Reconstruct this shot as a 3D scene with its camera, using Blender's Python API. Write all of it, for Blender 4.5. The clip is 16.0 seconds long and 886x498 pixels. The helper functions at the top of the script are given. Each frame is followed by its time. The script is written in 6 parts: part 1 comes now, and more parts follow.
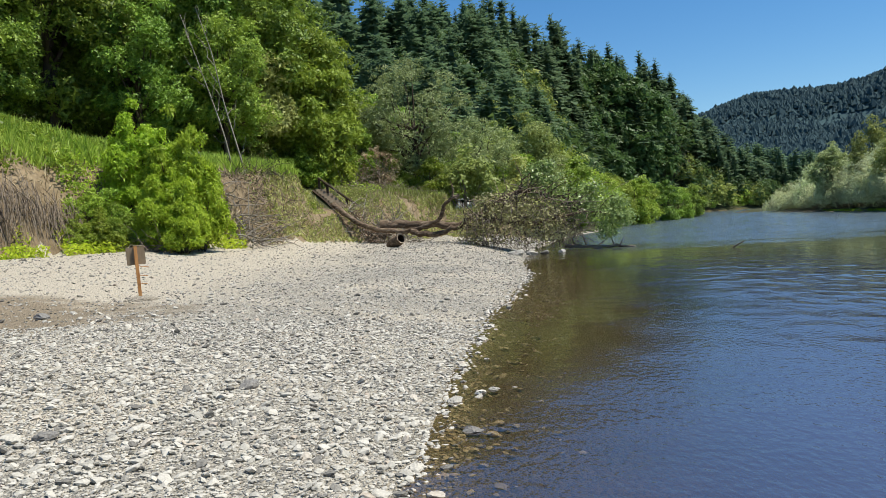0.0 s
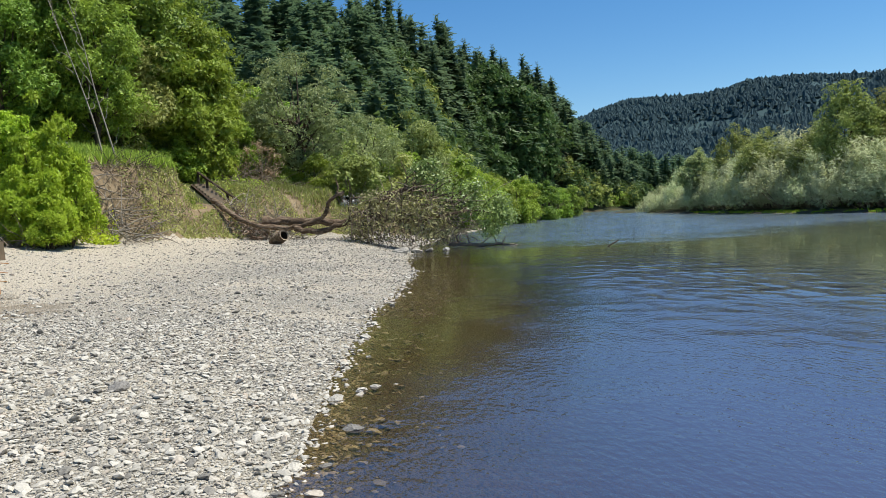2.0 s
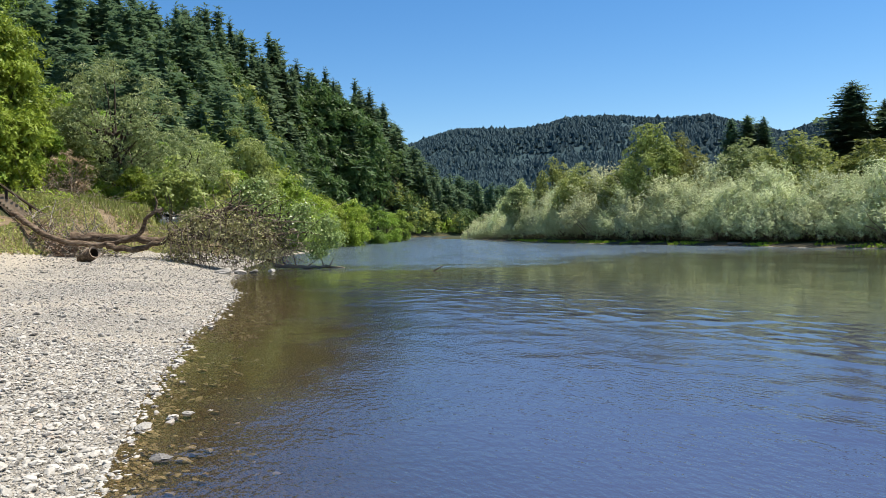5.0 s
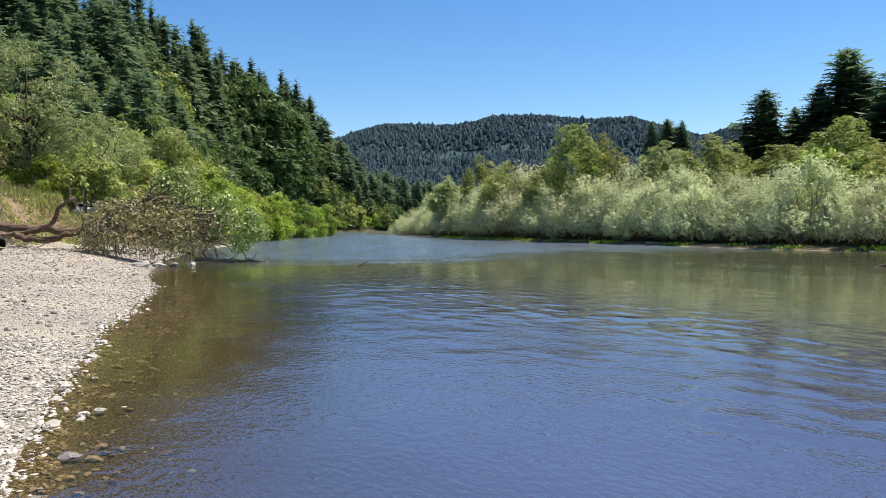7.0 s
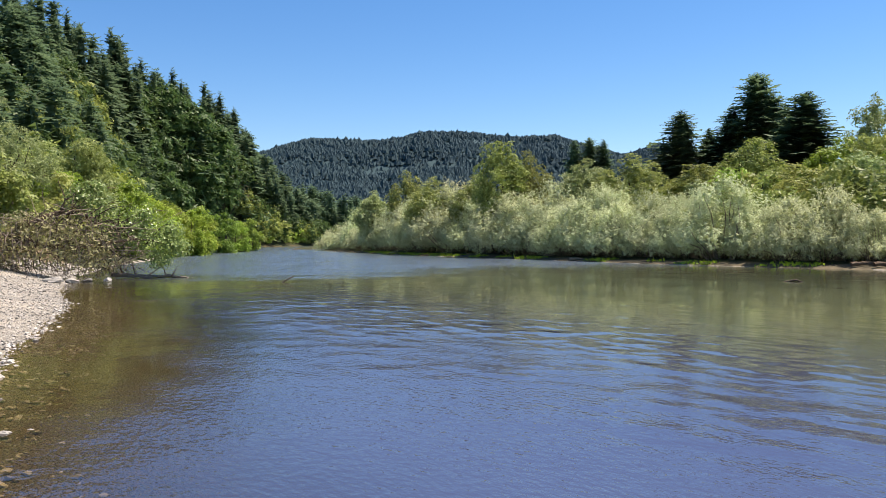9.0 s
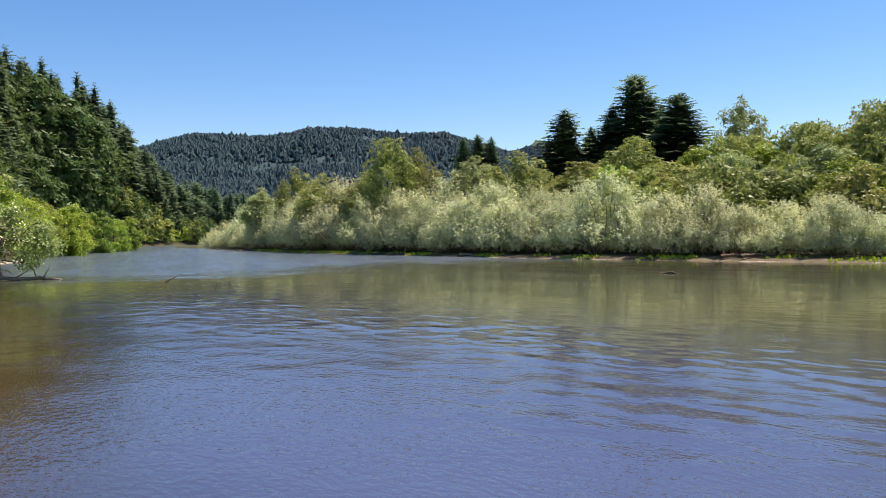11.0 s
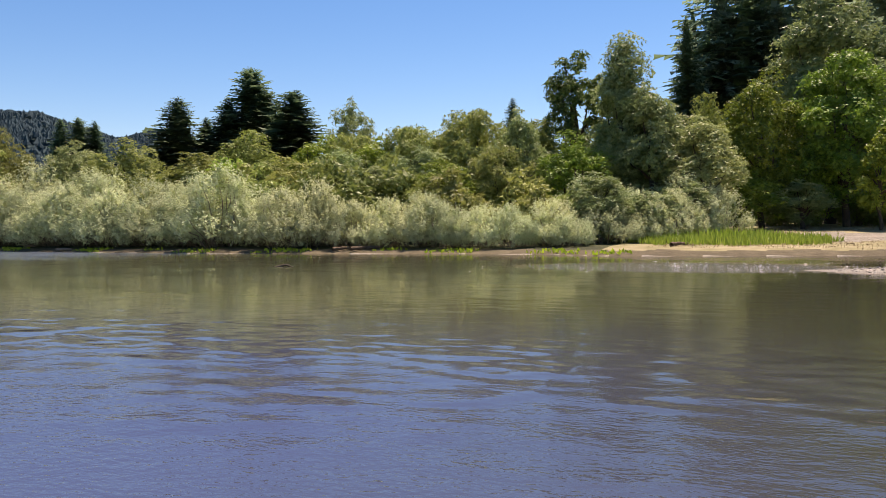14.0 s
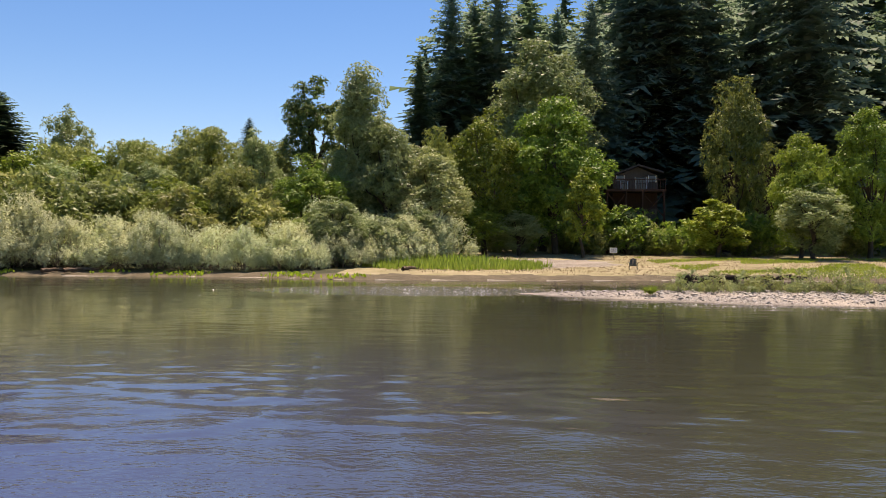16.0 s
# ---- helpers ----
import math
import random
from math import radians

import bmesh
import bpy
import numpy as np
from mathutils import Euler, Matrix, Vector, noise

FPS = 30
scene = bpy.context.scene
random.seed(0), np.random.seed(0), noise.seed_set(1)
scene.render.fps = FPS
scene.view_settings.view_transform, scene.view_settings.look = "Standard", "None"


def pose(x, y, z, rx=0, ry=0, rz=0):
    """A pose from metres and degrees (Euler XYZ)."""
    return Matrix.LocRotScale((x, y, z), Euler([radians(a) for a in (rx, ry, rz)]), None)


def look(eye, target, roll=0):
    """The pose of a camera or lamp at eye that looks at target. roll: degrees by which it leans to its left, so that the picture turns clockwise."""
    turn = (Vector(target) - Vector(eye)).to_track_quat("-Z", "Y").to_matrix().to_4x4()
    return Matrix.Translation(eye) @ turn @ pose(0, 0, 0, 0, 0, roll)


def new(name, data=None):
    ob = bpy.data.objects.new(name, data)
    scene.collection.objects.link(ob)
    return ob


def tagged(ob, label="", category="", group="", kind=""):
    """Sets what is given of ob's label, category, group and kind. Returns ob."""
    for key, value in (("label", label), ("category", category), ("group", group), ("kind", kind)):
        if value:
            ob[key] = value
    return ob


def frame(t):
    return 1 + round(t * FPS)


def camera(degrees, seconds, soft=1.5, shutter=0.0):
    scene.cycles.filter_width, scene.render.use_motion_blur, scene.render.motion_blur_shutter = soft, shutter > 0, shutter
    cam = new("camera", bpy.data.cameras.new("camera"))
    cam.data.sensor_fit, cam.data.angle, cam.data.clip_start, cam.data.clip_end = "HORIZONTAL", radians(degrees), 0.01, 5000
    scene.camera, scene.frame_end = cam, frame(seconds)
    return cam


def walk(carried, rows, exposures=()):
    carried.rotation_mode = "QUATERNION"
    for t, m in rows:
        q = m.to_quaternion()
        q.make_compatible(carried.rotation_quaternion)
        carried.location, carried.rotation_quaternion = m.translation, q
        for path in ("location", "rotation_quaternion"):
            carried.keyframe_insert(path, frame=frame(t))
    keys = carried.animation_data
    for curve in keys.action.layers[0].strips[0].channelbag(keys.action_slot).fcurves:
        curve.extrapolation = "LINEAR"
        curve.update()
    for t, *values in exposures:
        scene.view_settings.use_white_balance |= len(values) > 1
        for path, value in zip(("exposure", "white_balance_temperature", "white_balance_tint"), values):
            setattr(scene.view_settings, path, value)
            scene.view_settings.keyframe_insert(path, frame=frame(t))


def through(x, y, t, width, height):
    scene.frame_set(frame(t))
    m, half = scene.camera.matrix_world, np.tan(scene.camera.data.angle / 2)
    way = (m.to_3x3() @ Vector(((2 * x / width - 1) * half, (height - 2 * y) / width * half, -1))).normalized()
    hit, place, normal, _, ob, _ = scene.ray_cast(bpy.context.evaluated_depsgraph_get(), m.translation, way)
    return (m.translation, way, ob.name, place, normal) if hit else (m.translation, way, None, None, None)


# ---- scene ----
# ---- the camera and its walk: one person turning on the spot at the water's edge ----
cam = camera(58.89, 16.0, 0.85)
ROWS = [
    (0.0, 0.000, 0.000, 1.700, 88.28, 3.95, -0.12),
    (0.5, 0.007, -0.005, 1.700, 88.21, 4.24, -1.71),
    (1.0, 0.019, -0.014, 1.700, 87.93, 4.21, -4.61),
    (1.5, 0.027, -0.021, 1.700, 87.73, 4.08, -6.70),
    (2.0, 0.034, -0.027, 1.700, 87.58, 3.31, -8.46),
    (2.5, 0.045, -0.037, 1.700, 87.45, 2.81, -11.32),
    (3.0, 0.054, -0.047, 1.700, 87.41, 2.45, -13.90),
    (3.5, 0.064, -0.058, 1.700, 88.07, 1.74, -16.58),
    (4.0, 0.066, -0.061, 1.700, 88.84, 1.61, -17.23),
    (4.5, 0.074, -0.072, 1.700, 88.71, 1.89, -19.90),
    (4.7, 0.075, -0.074, 1.700, 88.74, 1.80, -20.27),
    (6.8, 0.092, -0.100, 1.700, 88.22, 0.72, -26.22),
    (7.0, 0.092, -0.100, 1.700, 88.33, 0.68, -26.24),
    (7.5, 0.092, -0.100, 1.700, 89.12, 0.26, -26.25),
    (8.0, 0.097, -0.108, 1.700, 89.55, 0.13, -27.98),
    (8.5, 0.103, -0.121, 1.700, 89.41, 0.28, -30.71),
    (8.7, 0.104, -0.123, 1.700, 89.41, 0.35, -31.07),
    (10.8, 0.118, -0.160, 1.700, 89.06, 1.00, -38.52),
    (11.0, 0.119, -0.164, 1.700, 89.06, 1.00, -39.54),
    (11.5, 0.123, -0.178, 1.700, 88.90, 0.86, -42.35),
    (12.0, 0.126, -0.191, 1.700, 88.81, 0.57, -44.87),
    (12.5, 0.126, -0.193, 1.700, 88.72, 0.45, -45.32),
    (13.0, 0.131, -0.236, 1.700, 88.56, 1.09, -53.55),
    (13.5, 0.130, -0.279, 1.700, 88.23, 1.14, -61.77),
    (14.0, 0.126, -0.306, 1.700, 88.17, 0.72, -66.89),
    (14.5, 0.119, -0.334, 1.700, 88.97, 0.45, -72.43),
    (15.0, 0.109, -0.361, 1.700, 89.12, -0.01, -77.91),
    (15.5, 0.100, -0.382, 1.700, 89.60, 0.80, -82.38),
    (16.0, 0.091, -0.398, 1.700, 89.82, -0.35, -85.89),
]
walk(cam, [(t, pose(x, y, z, a, b, c)) for t, x, y, z, a, b, c in ROWS],
     [(0.0, 0.66, 6500.0, 8.0), (3.0, 0.73, 6500.0, 9.0), (7.0, 1.0, 6850.0, 15.0), (11.0, 1.05, 7250.0, 23.0), (13.5, 0.96, 7700.0, 27.0), (16.0, 0.92, 7900.0, 28.0)])

# ---- daylight ----
SUN_AZ, SUN_EL = -97.0, 65.0          # degrees left of +y, and above the horizon
world = bpy.data.worlds.new("sky")
scene.world = world
world.use_nodes = True
wn = world.node_tree
sky = wn.nodes.new("ShaderNodeTexSky")
sky.sky_type = 'NISHITA'
sky.sun_disc = False
sky.sun_elevation = radians(SUN_EL)
sky.sun_rotation = radians(-SUN_AZ)
sky.altitude = 20
sky.air_density, sky.dust_density, sky.ozone_density = 1.0, 0.1, 5.0
deep = wn.nodes.new("ShaderNodeHueSaturation")
deep.inputs["Saturation"].default_value = 1.25
wn.links.new(sky.outputs[0], deep.inputs["Color"])
wn.links.new(deep.outputs[0], wn.nodes["Background"].inputs[0])
wn.nodes["Background"].inputs[1].default_value = 0.080
sun = new("sun", bpy.data.lights.new("sun", 'SUN'))
sun.data.energy, sun.data.angle, sun.data.color = 4.2, radians(0.53), (1.0, 0.95, 0.86)
sa, se = radians(SUN_AZ), radians(SUN_EL)
sun.matrix_world = look((-math.sin(sa) * math.cos(se) * 100, math.cos(sa) * math.cos(se) * 100, math.sin(se) * 100), (0, 0, 0))

# ---- small tools ----
rng = np.random.default_rng(7)


def smooth(a, b, v):
    u = np.clip((np.asarray(v, float) - a) / (b - a), 0, 1)
    return u * u * (3 - 2 * u)


def unit(v):
    return v / np.maximum(np.linalg.norm(v, axis=-1, keepdims=True), 1e-9)


def mesh_of(name, V, F, mats, index=None, shade=False):
    V, F = np.asarray(V, np.float32), np.asarray(F, np.int32)
    me = bpy.data.meshes.new(name)
    me.vertices.add(len(V))
    me.vertices.foreach_set("co", V.ravel())
    me.loops.add(F.size)
    me.loops.foreach_set("vertex_index", F.ravel())
    me.polygons.add(len(F))
    me.polygons.foreach_set("loop_start", np.arange(0, F.size, F.shape[1], dtype=np.int32))
    for m in (mats if isinstance(mats, (list, tuple)) else [mats]):
        me.materials.append(m)
    if index is not None:
        me.polygons.foreach_set("material_index", np.asarray(index, np.int32))
    me.polygons.foreach_set("use_smooth", np.full(len(F), shade))
    me.update(calc_edges=True)
    return me


def merged(pieces):
    Vs, Fs, n = [], [], 0
    for V, F in pieces:
        Vs.append(V)
        Fs.append(F + n)
        n += len(V)
    return np.concatenate(Vs), np.concatenate(Fs)


def thing(name, label, category, group="", kind="", at=(0, 0, 0), turn=0.0, size=1.0):
    ob = new(name)
    ob.matrix_basis = pose(*at, 0, 0, turn) @ Matrix.Diagonal((size, size, size, 1))
    return tagged(ob, label, category, group, kind)


def child(name, me, parent, label="", kind=""):
    ob = new(name, me)
    ob.parent = parent
    return tagged(ob, label, kind=kind)


def part(name, bm, material, parent, label=""):
    me = bpy.data.meshes.new(name)
    bm.to_mesh(me)
    bm.free()
    me.materials.append(material)
    return child(name, me, parent, label)


def tube(path, radii, sides=7, rough=0.0, seed=0):
    path = np.asarray(path, float)
    n = len(path)
    tang = unit(np.gradient(path, axis=0))
    ref = np.array([0.31, 0.17, 0.93]) if abs(tang[:, 2]).mean() < 0.8 else np.array([0.95, 0.2, 0.1])
    s = unit(np.cross(tang, ref))
    u = np.cross(s, tang)
    a = np.arange(sides) / sides * 2 * np.pi
    r = np.asarray(radii, float)[:, None] * (1 + rough * np.random.default_rng(seed).normal(size=(n, sides)))
    V = path[:, None] + r[..., None] * (np.cos(a)[None, :, None] * s[:, None] + np.sin(a)[None, :, None] * u[:, None])
    V = V.reshape(-1, 3)
    i, j = np.meshgrid(np.arange(n - 1), np.arange(sides), indexing="ij")
    k = (j + 1) % sides
    F = np.stack([i * sides + j, i * sides + k, (i + 1) * sides + k, (i + 1) * sides + j], -1).reshape(-1, 4)
    return V, F


def bend(a, b, sag=0.0, wiggle=0.0, n=6, r=None):
    a, b = np.asarray(a, float), np.asarray(b, float)
    u = np.linspace(0, 1, n)[:, None]
    p = a + (b - a) * u
    p[:, 2] += (sag * 4 * u * (1 - u))[:, 0]
    if wiggle and r is not None:
        w = r.normal(size=(n, 3)) * wiggle
        w[0] = 0
        p += w
    return p


def cards(C, N, L, W, r, along=None):
    """Leaves: one diamond each at C, facing about N."""
    n = len(C)
    N = unit(N)
    A = along if along is not None else r.normal(size=(n, 3))
    A = unit(A - N * (A * N).sum(1, keepdims=True))
    B = np.cross(N, A)
    L = (np.full(n, L) * r.uniform(0.6, 1.35, n))[:, None]
    W = (np.full(n, W) * r.uniform(0.7, 1.3, n))[:, None]
    V = np.stack([C - A * L / 2, C + B * W / 2 - A * L * 0.05, C + A * L / 2 - N * L * 0.12, C - B * W / 2 - A * L * 0.05], 1).reshape(-1, 3)
    return V, np.arange(4 * n).reshape(-1, 4)


def leaflets(C, N, L, W, r, along=None):
    """Small pointed leaves: one triangle each at C, facing about N."""
    n = len(C)
    N = unit(N)
    A = along if along is not None else r.normal(size=(n, 3))
    A = unit(A - N * (A * N).sum(1, keepdims=True))
    B = np.cross(N, A)
    L = (np.full(n, L) * r.uniform(0.6, 1.4, n))[:, None]
    W = (np.full(n, W) * r.uniform(0.7, 1.3, n))[:, None]
    V = np.stack([C - A * L * 0.4 - B * W / 2, C - A * L * 0.4 + B * W / 2, C + A * L * 0.6], 1).reshape(-1, 3)
    return V, np.arange(3 * n).reshape(-1, 3)


def box(bm, x0, x1, y0, y1, z0, z1, m=None):
    g = bmesh.ops.create_cube(bm, size=1)["verts"]
    bmesh.ops.transform(bm, matrix=Matrix.Translation(((x0 + x1) / 2, (y0 + y1) / 2, (z0 + z1) / 2)) @ Matrix.Diagonal((x1 - x0, y1 - y0, z1 - z0, 1)), verts=g)
    if m is not None:
        bmesh.ops.transform(bm, matrix=m, verts=g)
    return g


def one_box(x0, x1, y0, y1, z0, z1, m=None, bevel=0.0):
    bm = bmesh.new()
    box(bm, x0, x1, y0, y1, z0, z1, m)
    if bevel:
        bmesh.ops.bevel(bm, geom=bm.edges[:], offset=bevel, segments=2, affect='EDGES')
    return bm


# ---- materials ----
def material(name, rough=0.8):
    m = bpy.data.materials.new(name)
    m.use_nodes = True
    t = m.node_tree
    b = t.nodes["Principled BSDF"]
    b.inputs["Roughness"].default_value = rough
    b.inputs["Specular IOR Level"].default_value = 0.25 if rough > 0.45 else 0.5
    return m, t, b


def node(t, kind, **kw):
    n = t.nodes.new(kind)
    for k, v in kw.items():
        n.inputs[k.replace("_", " ")].default_value = v
    return n


def ramp(t, fac, stops):
    n = t.nodes.new("ShaderNodeValToRGB")
    e = n.color_ramp.elements
    while len(e) < len(stops):
        e.new(0.5)
    for q, (p, c) in zip(e, stops):
        q.position, q.color = p, (*c, 1)
    t.links.new(fac, n.inputs[0])
    return n.outputs[0]


def blend(t, fac, a, b, how='MIX'):
    n = t.nodes.new("ShaderNodeMix")
    n.data_type, n.blend_type = 'RGBA', how
    for sock, v in ((n.inputs[0], fac), (n.inputs[6], a), (n.inputs[7], b)):
        if isinstance(v, (float, int)):
            sock.default_value = v
        elif isinstance(v, tuple):
            sock.default_value = (*v, 1)
        else:
            t.links.new(v, sock)
    return n.outputs[2]


def coords(t, scale=(1, 1, 1), world_space=False):
    n = t.nodes.new("ShaderNodeNewGeometry" if world_space else "ShaderNodeTexCoord")
    m = t.nodes.new("ShaderNodeMapping")
    m.inputs["Scale"].default_value = scale
    t.links.new(n.outputs["Position" if world_space else "Object"], m.inputs[0])
    return m.outputs[0]


def noise_at(t, vec, scale, detail=4.0, rough=0.55):
    n = node(t, "ShaderNodeTexNoise", Scale=scale, Detail=detail, Roughness=rough)
    t.links.new(vec, n.inputs["Vector"])
    return n.outputs["Fac"]


def bump(t, b, h, strength, dist):
    n = node(t, "ShaderNodeBump", Strength=strength, Distance=dist)
    t.links.new(h, n.inputs["Height"])
    t.links.new(n.outputs[0], b.inputs["Normal"])
    return n


def leaf_material(name, dark, mid, light, through=0.35, rough=0.5, patch=0.5):
    m, t, b = material(name, rough)
    geo = t.nodes.new("ShaderNodeNewGeometry")
    info = t.nodes.new("ShaderNodeObjectInfo")
    c = ramp(t, geo.outputs["Random Per Island"], [(0.0, dark), (0.5, mid), (1.0, light)])
    big = noise_at(t, coords(t, world_space=True), patch, 2.0)
    c2 = blend(t, ramp(t, big, [(0.35, (0, 0, 0)), (0.65, (1, 1, 1))]), c, blend(t, 0.55, c, light))
    hs = node(t, "ShaderNodeHueSaturation")
    hs.inputs["Saturation"].default_value = 1.0
    mr = node(t, "ShaderNodeMapRange", To_Min=0.485, To_Max=0.515)
    mul = node(t, "ShaderNodeMath")
    mul.operation = 'MULTIPLY'
    mul.inputs[1].default_value = 7.31
    fra = node(t, "ShaderNodeMath")
    fra.operation = 'FRACT'
    t.links.new(info.outputs["Random"], mul.inputs[0])
    t.links.new(mul.outputs[0], fra.inputs[0])
    t.links.new(fra.outputs[0], mr.inputs[0])
    t.links.new(mr.outputs[0], hs.inputs["Hue"])
    vr = node(t, "ShaderNodeMapRange", To_Min=0.78, To_Max=1.22)
    t.links.new(info.outputs["Random"], vr.inputs[0])
    t.links.new(vr.outputs[0], hs.inputs["Value"])
    t.links.new(c2, hs.inputs["Color"])
    t.links.new(hs.outputs[0], b.inputs["Base Color"])
    tr = t.nodes.new("ShaderNodeBsdfTranslucent")
    t.links.new(hs.outputs[0], tr.inputs[0])
    mx = t.nodes.new("ShaderNodeMixShader")
    mx.inputs[0].default_value = through
    t.links.new(b.outputs[0], mx.inputs[1])
    t.links.new(tr.outputs[0], mx.inputs[2])
    t.links.new(mx.outputs[0], t.nodes["Material Output"].inputs[0])
    return m


def grain_material(name, stops, scale=4.0, stretch=(1, 1, 1), rough=0.8, relief=0.4, depth=0.02, second=0.4):
    m, t, b = material(name, rough)
    v = coords(t, stretch)
    f = noise_at(t, v, scale, 8.0, 0.65)
    g = noise_at(t, coords(t), second, 3.0)
    c = ramp(t, f, stops)
    c = blend(t, ramp(t, g, [(0.35, (0, 0, 0)), (0.7, (0.5, 0.5, 0.5))]), c, stops[0][1])
    t.links.new(c, b.inputs["Base Color"])
    bump(t, b, f, relief, depth)
    return m


LEAF = {
    "deep": leaf_material("leaf_deep", (0.050, 0.092, 0.028), (0.088, 0.150, 0.044), (0.150, 0.225, 0.066), 0.38),
    "lime": leaf_material("leaf_lime", (0.185, 0.295, 0.022), (0.335, 0.465, 0.034), (0.50, 0.62, 0.060), 0.46),
    "forest": leaf_material("leaf_forest", (0.066, 0.120, 0.018), (0.150, 0.245, 0.034), (0.31, 0.42, 0.060), 0.29),
    "maple": leaf_material("leaf_maple", (0.130, 0.168, 0.040), (0.220, 0.268, 0.062), (0.33, 0.378, 0.10), 0.36),
    "bright": leaf_material("leaf_bright", (0.135, 0.210, 0.024), (0.235, 0.345, 0.040), (0.38, 0.485, 0.070), 0.37),
    "grey": leaf_material("leaf_grey", (0.168, 0.218, 0.080), (0.255, 0.318, 0.122), (0.365, 0.43, 0.178), 0.34),
    "olive": leaf_material("leaf_olive", (0.168, 0.203, 0.051), (0.262, 0.305, 0.084), (0.37, 0.41, 0.126), 0.36),
    "willow": leaf_material("leaf_willow", (0.375, 0.43, 0.215), (0.50, 0.555, 0.295), (0.63, 0.67, 0.395), 0.30, 0.75),
    "conifer": leaf_material("leaf_conifer", (0.070, 0.122, 0.066), (0.110, 0.178, 0.090), (0.160, 0.238, 0.114), 0.42, 0.6, 0.12),
    "redwood": leaf_material("leaf_redwood", (0.122, 0.188, 0.128), (0.178, 0.258, 0.168), (0.255, 0.345, 0.217), 0.52, 0.7, 0.2),
    # blue of distant haze is mixed into this leaf colour
    "ridge": leaf_material("leaf_ridge_haze", (0.037, 0.077, 0.087), (0.047, 0.094, 0.104), (0.058, 0.110, 0.119), 0.3, 0.8, 0.01),
    "grass": leaf_material("leaf_grass", (0.180, 0.295, 0.034), (0.285, 0.425, 0.055), (0.43, 0.545, 0.105), 0.40),
    "pasture": leaf_material("leaf_pasture", (0.30, 0.34, 0.095), (0.44, 0.475, 0.145), (0.60, 0.60, 0.25), 0.35),
    "dry": leaf_material("leaf_dry", (0.20, 0.150, 0.080), (0.33, 0.265, 0.150), (0.47, 0.40, 0.25), 0.25),
    "rust": leaf_material("leaf_rust", (0.19, 0.115, 0.062), (0.31, 0.205, 0.125), (0.42, 0.30, 0.20), 0.3),
}
BARK = grain_material("bark", [(0.3, (0.045, 0.034, 0.024)), (0.6, (0.105, 0.080, 0.056)), (0.8, (0.19, 0.155, 0.115))], 7.0, (1, 1, 0.25), 0.9, 0.8, 0.04)
PALE_BARK = grain_material("pale_bark", [(0.3, (0.16, 0.14, 0.11)), (0.6, (0.30, 0.27, 0.22)), (0.8, (0.45, 0.41, 0.34))], 6.0, (1, 1, 0.4), 0.85, 0.5, 0.02)
DRIFT = grain_material("driftwood", [(0.30, (0.040, 0.027, 0.017)), (0.5, (0.155, 0.108, 0.070)), (0.72, (0.38, 0.30, 0.215))], 9.0, (0.35, 1, 1), 0.95, 1.0, 0.06)
TWIG = grain_material("dry_twigs", [(0.3, (0.15, 0.115, 0.08)), (0.7, (0.36, 0.30, 0.23))], 8.0, (1, 1, 1), 0.9, 0.2, 0.01)
ROOTWOOD = grain_material("dead_roots", [(0.3, (0.17, 0.115, 0.08)), (0.6, (0.34, 0.245, 0.175)), (0.8, (0.52, 0.41, 0.31))], 7.0, (1, 1, 0.6), 0.9, 0.4, 0.02)

# ---- the lie of the land ----
LEFT_Y = [-2600, -300, -30, -4, 0, 1, 3, 4.9, 5.9, 8.1, 11.5, 14.2, 17.1, 21.4, 24.6, 31, 38, 42, 46, 50, 60, 75, 100, 200, 245, 270, 290, 310, 2600]
LEFT_X = [-20, -14, 3, 1.4, 1.0, 0.6, -0.1, -0.4, -0.3, -0.1, 0.3, 0.7, 1.3, 2.1, 2.6, 3.1, 4.0, 4.8, 5.6, 6.6, 9, 14, 22, 47, 58, 75, 120, 240, 2600]
RIGHT_Y = [-2600, -300, -30, -10, -8, 0, 7, 11, 16, 23, 36, 47, 61, 82, 140, 170, 200, 225, 240, 250, 2600]
RIGHT_X = [44, 44, 43, 42, 41, 39.8, 38.8, 40.5, 41, 40.6, 40.2, 41.5, 43, 46, 59, 66, 76, 100, 150, 260, 2640]
BANK = [(-90, -60), (-34, 8), (-22, 19), (-15, 26), (-12.4, 31), (-9.4, 35.0), (-6.6, 40.3), (-5.0, 42.7), (-3.4, 46.2), (-0.5, 48.8), (4, 51), (8, 62), (18, 85), (45, 200), (58, 262), (80, 300)]
BANK_H = [3, 3, 3, 3.1, 3.0, 3.1, 3.2, 3.1, 2.8, 2.6, 2.2, 1.2, 0.5, 0.3, 0.3, 0.3]
HILL = [(-420, 40, 70), (-160, 140, 62), (-25, 178, 35), (50, 262, 43), (98, 345, 39), (128, 395, 31), (150, 425, 14), (168, 445, 2), (230, 520, 0)]
RIGHT_HILL = [(230, 60, 0), (175, 8, 6), (160, -15, 26), (165, -60, 34), (150, -220, 44), (150, -600, 50)]
RIDGE_AZ = [-180, -90, -60, -52, -47.1, -45.8, -44.5, -41.2, -40, -37.6, -36, -34, -31.5, -29.9, -28.7, -26.2, -24.5, -22.1, -20.5, -18.6, -10, 20, 180]
RIDGE_EL = [3, 3, 3.4, 4.5, 6.0, 5.75, 5.5, 6.2, 6.55, 6.63, 6.75, 7.0, 7.15, 7.05, 6.7, 6.47, 6.55, 6.5, 6.18, 5.63, 4.2, 3.2, 3]


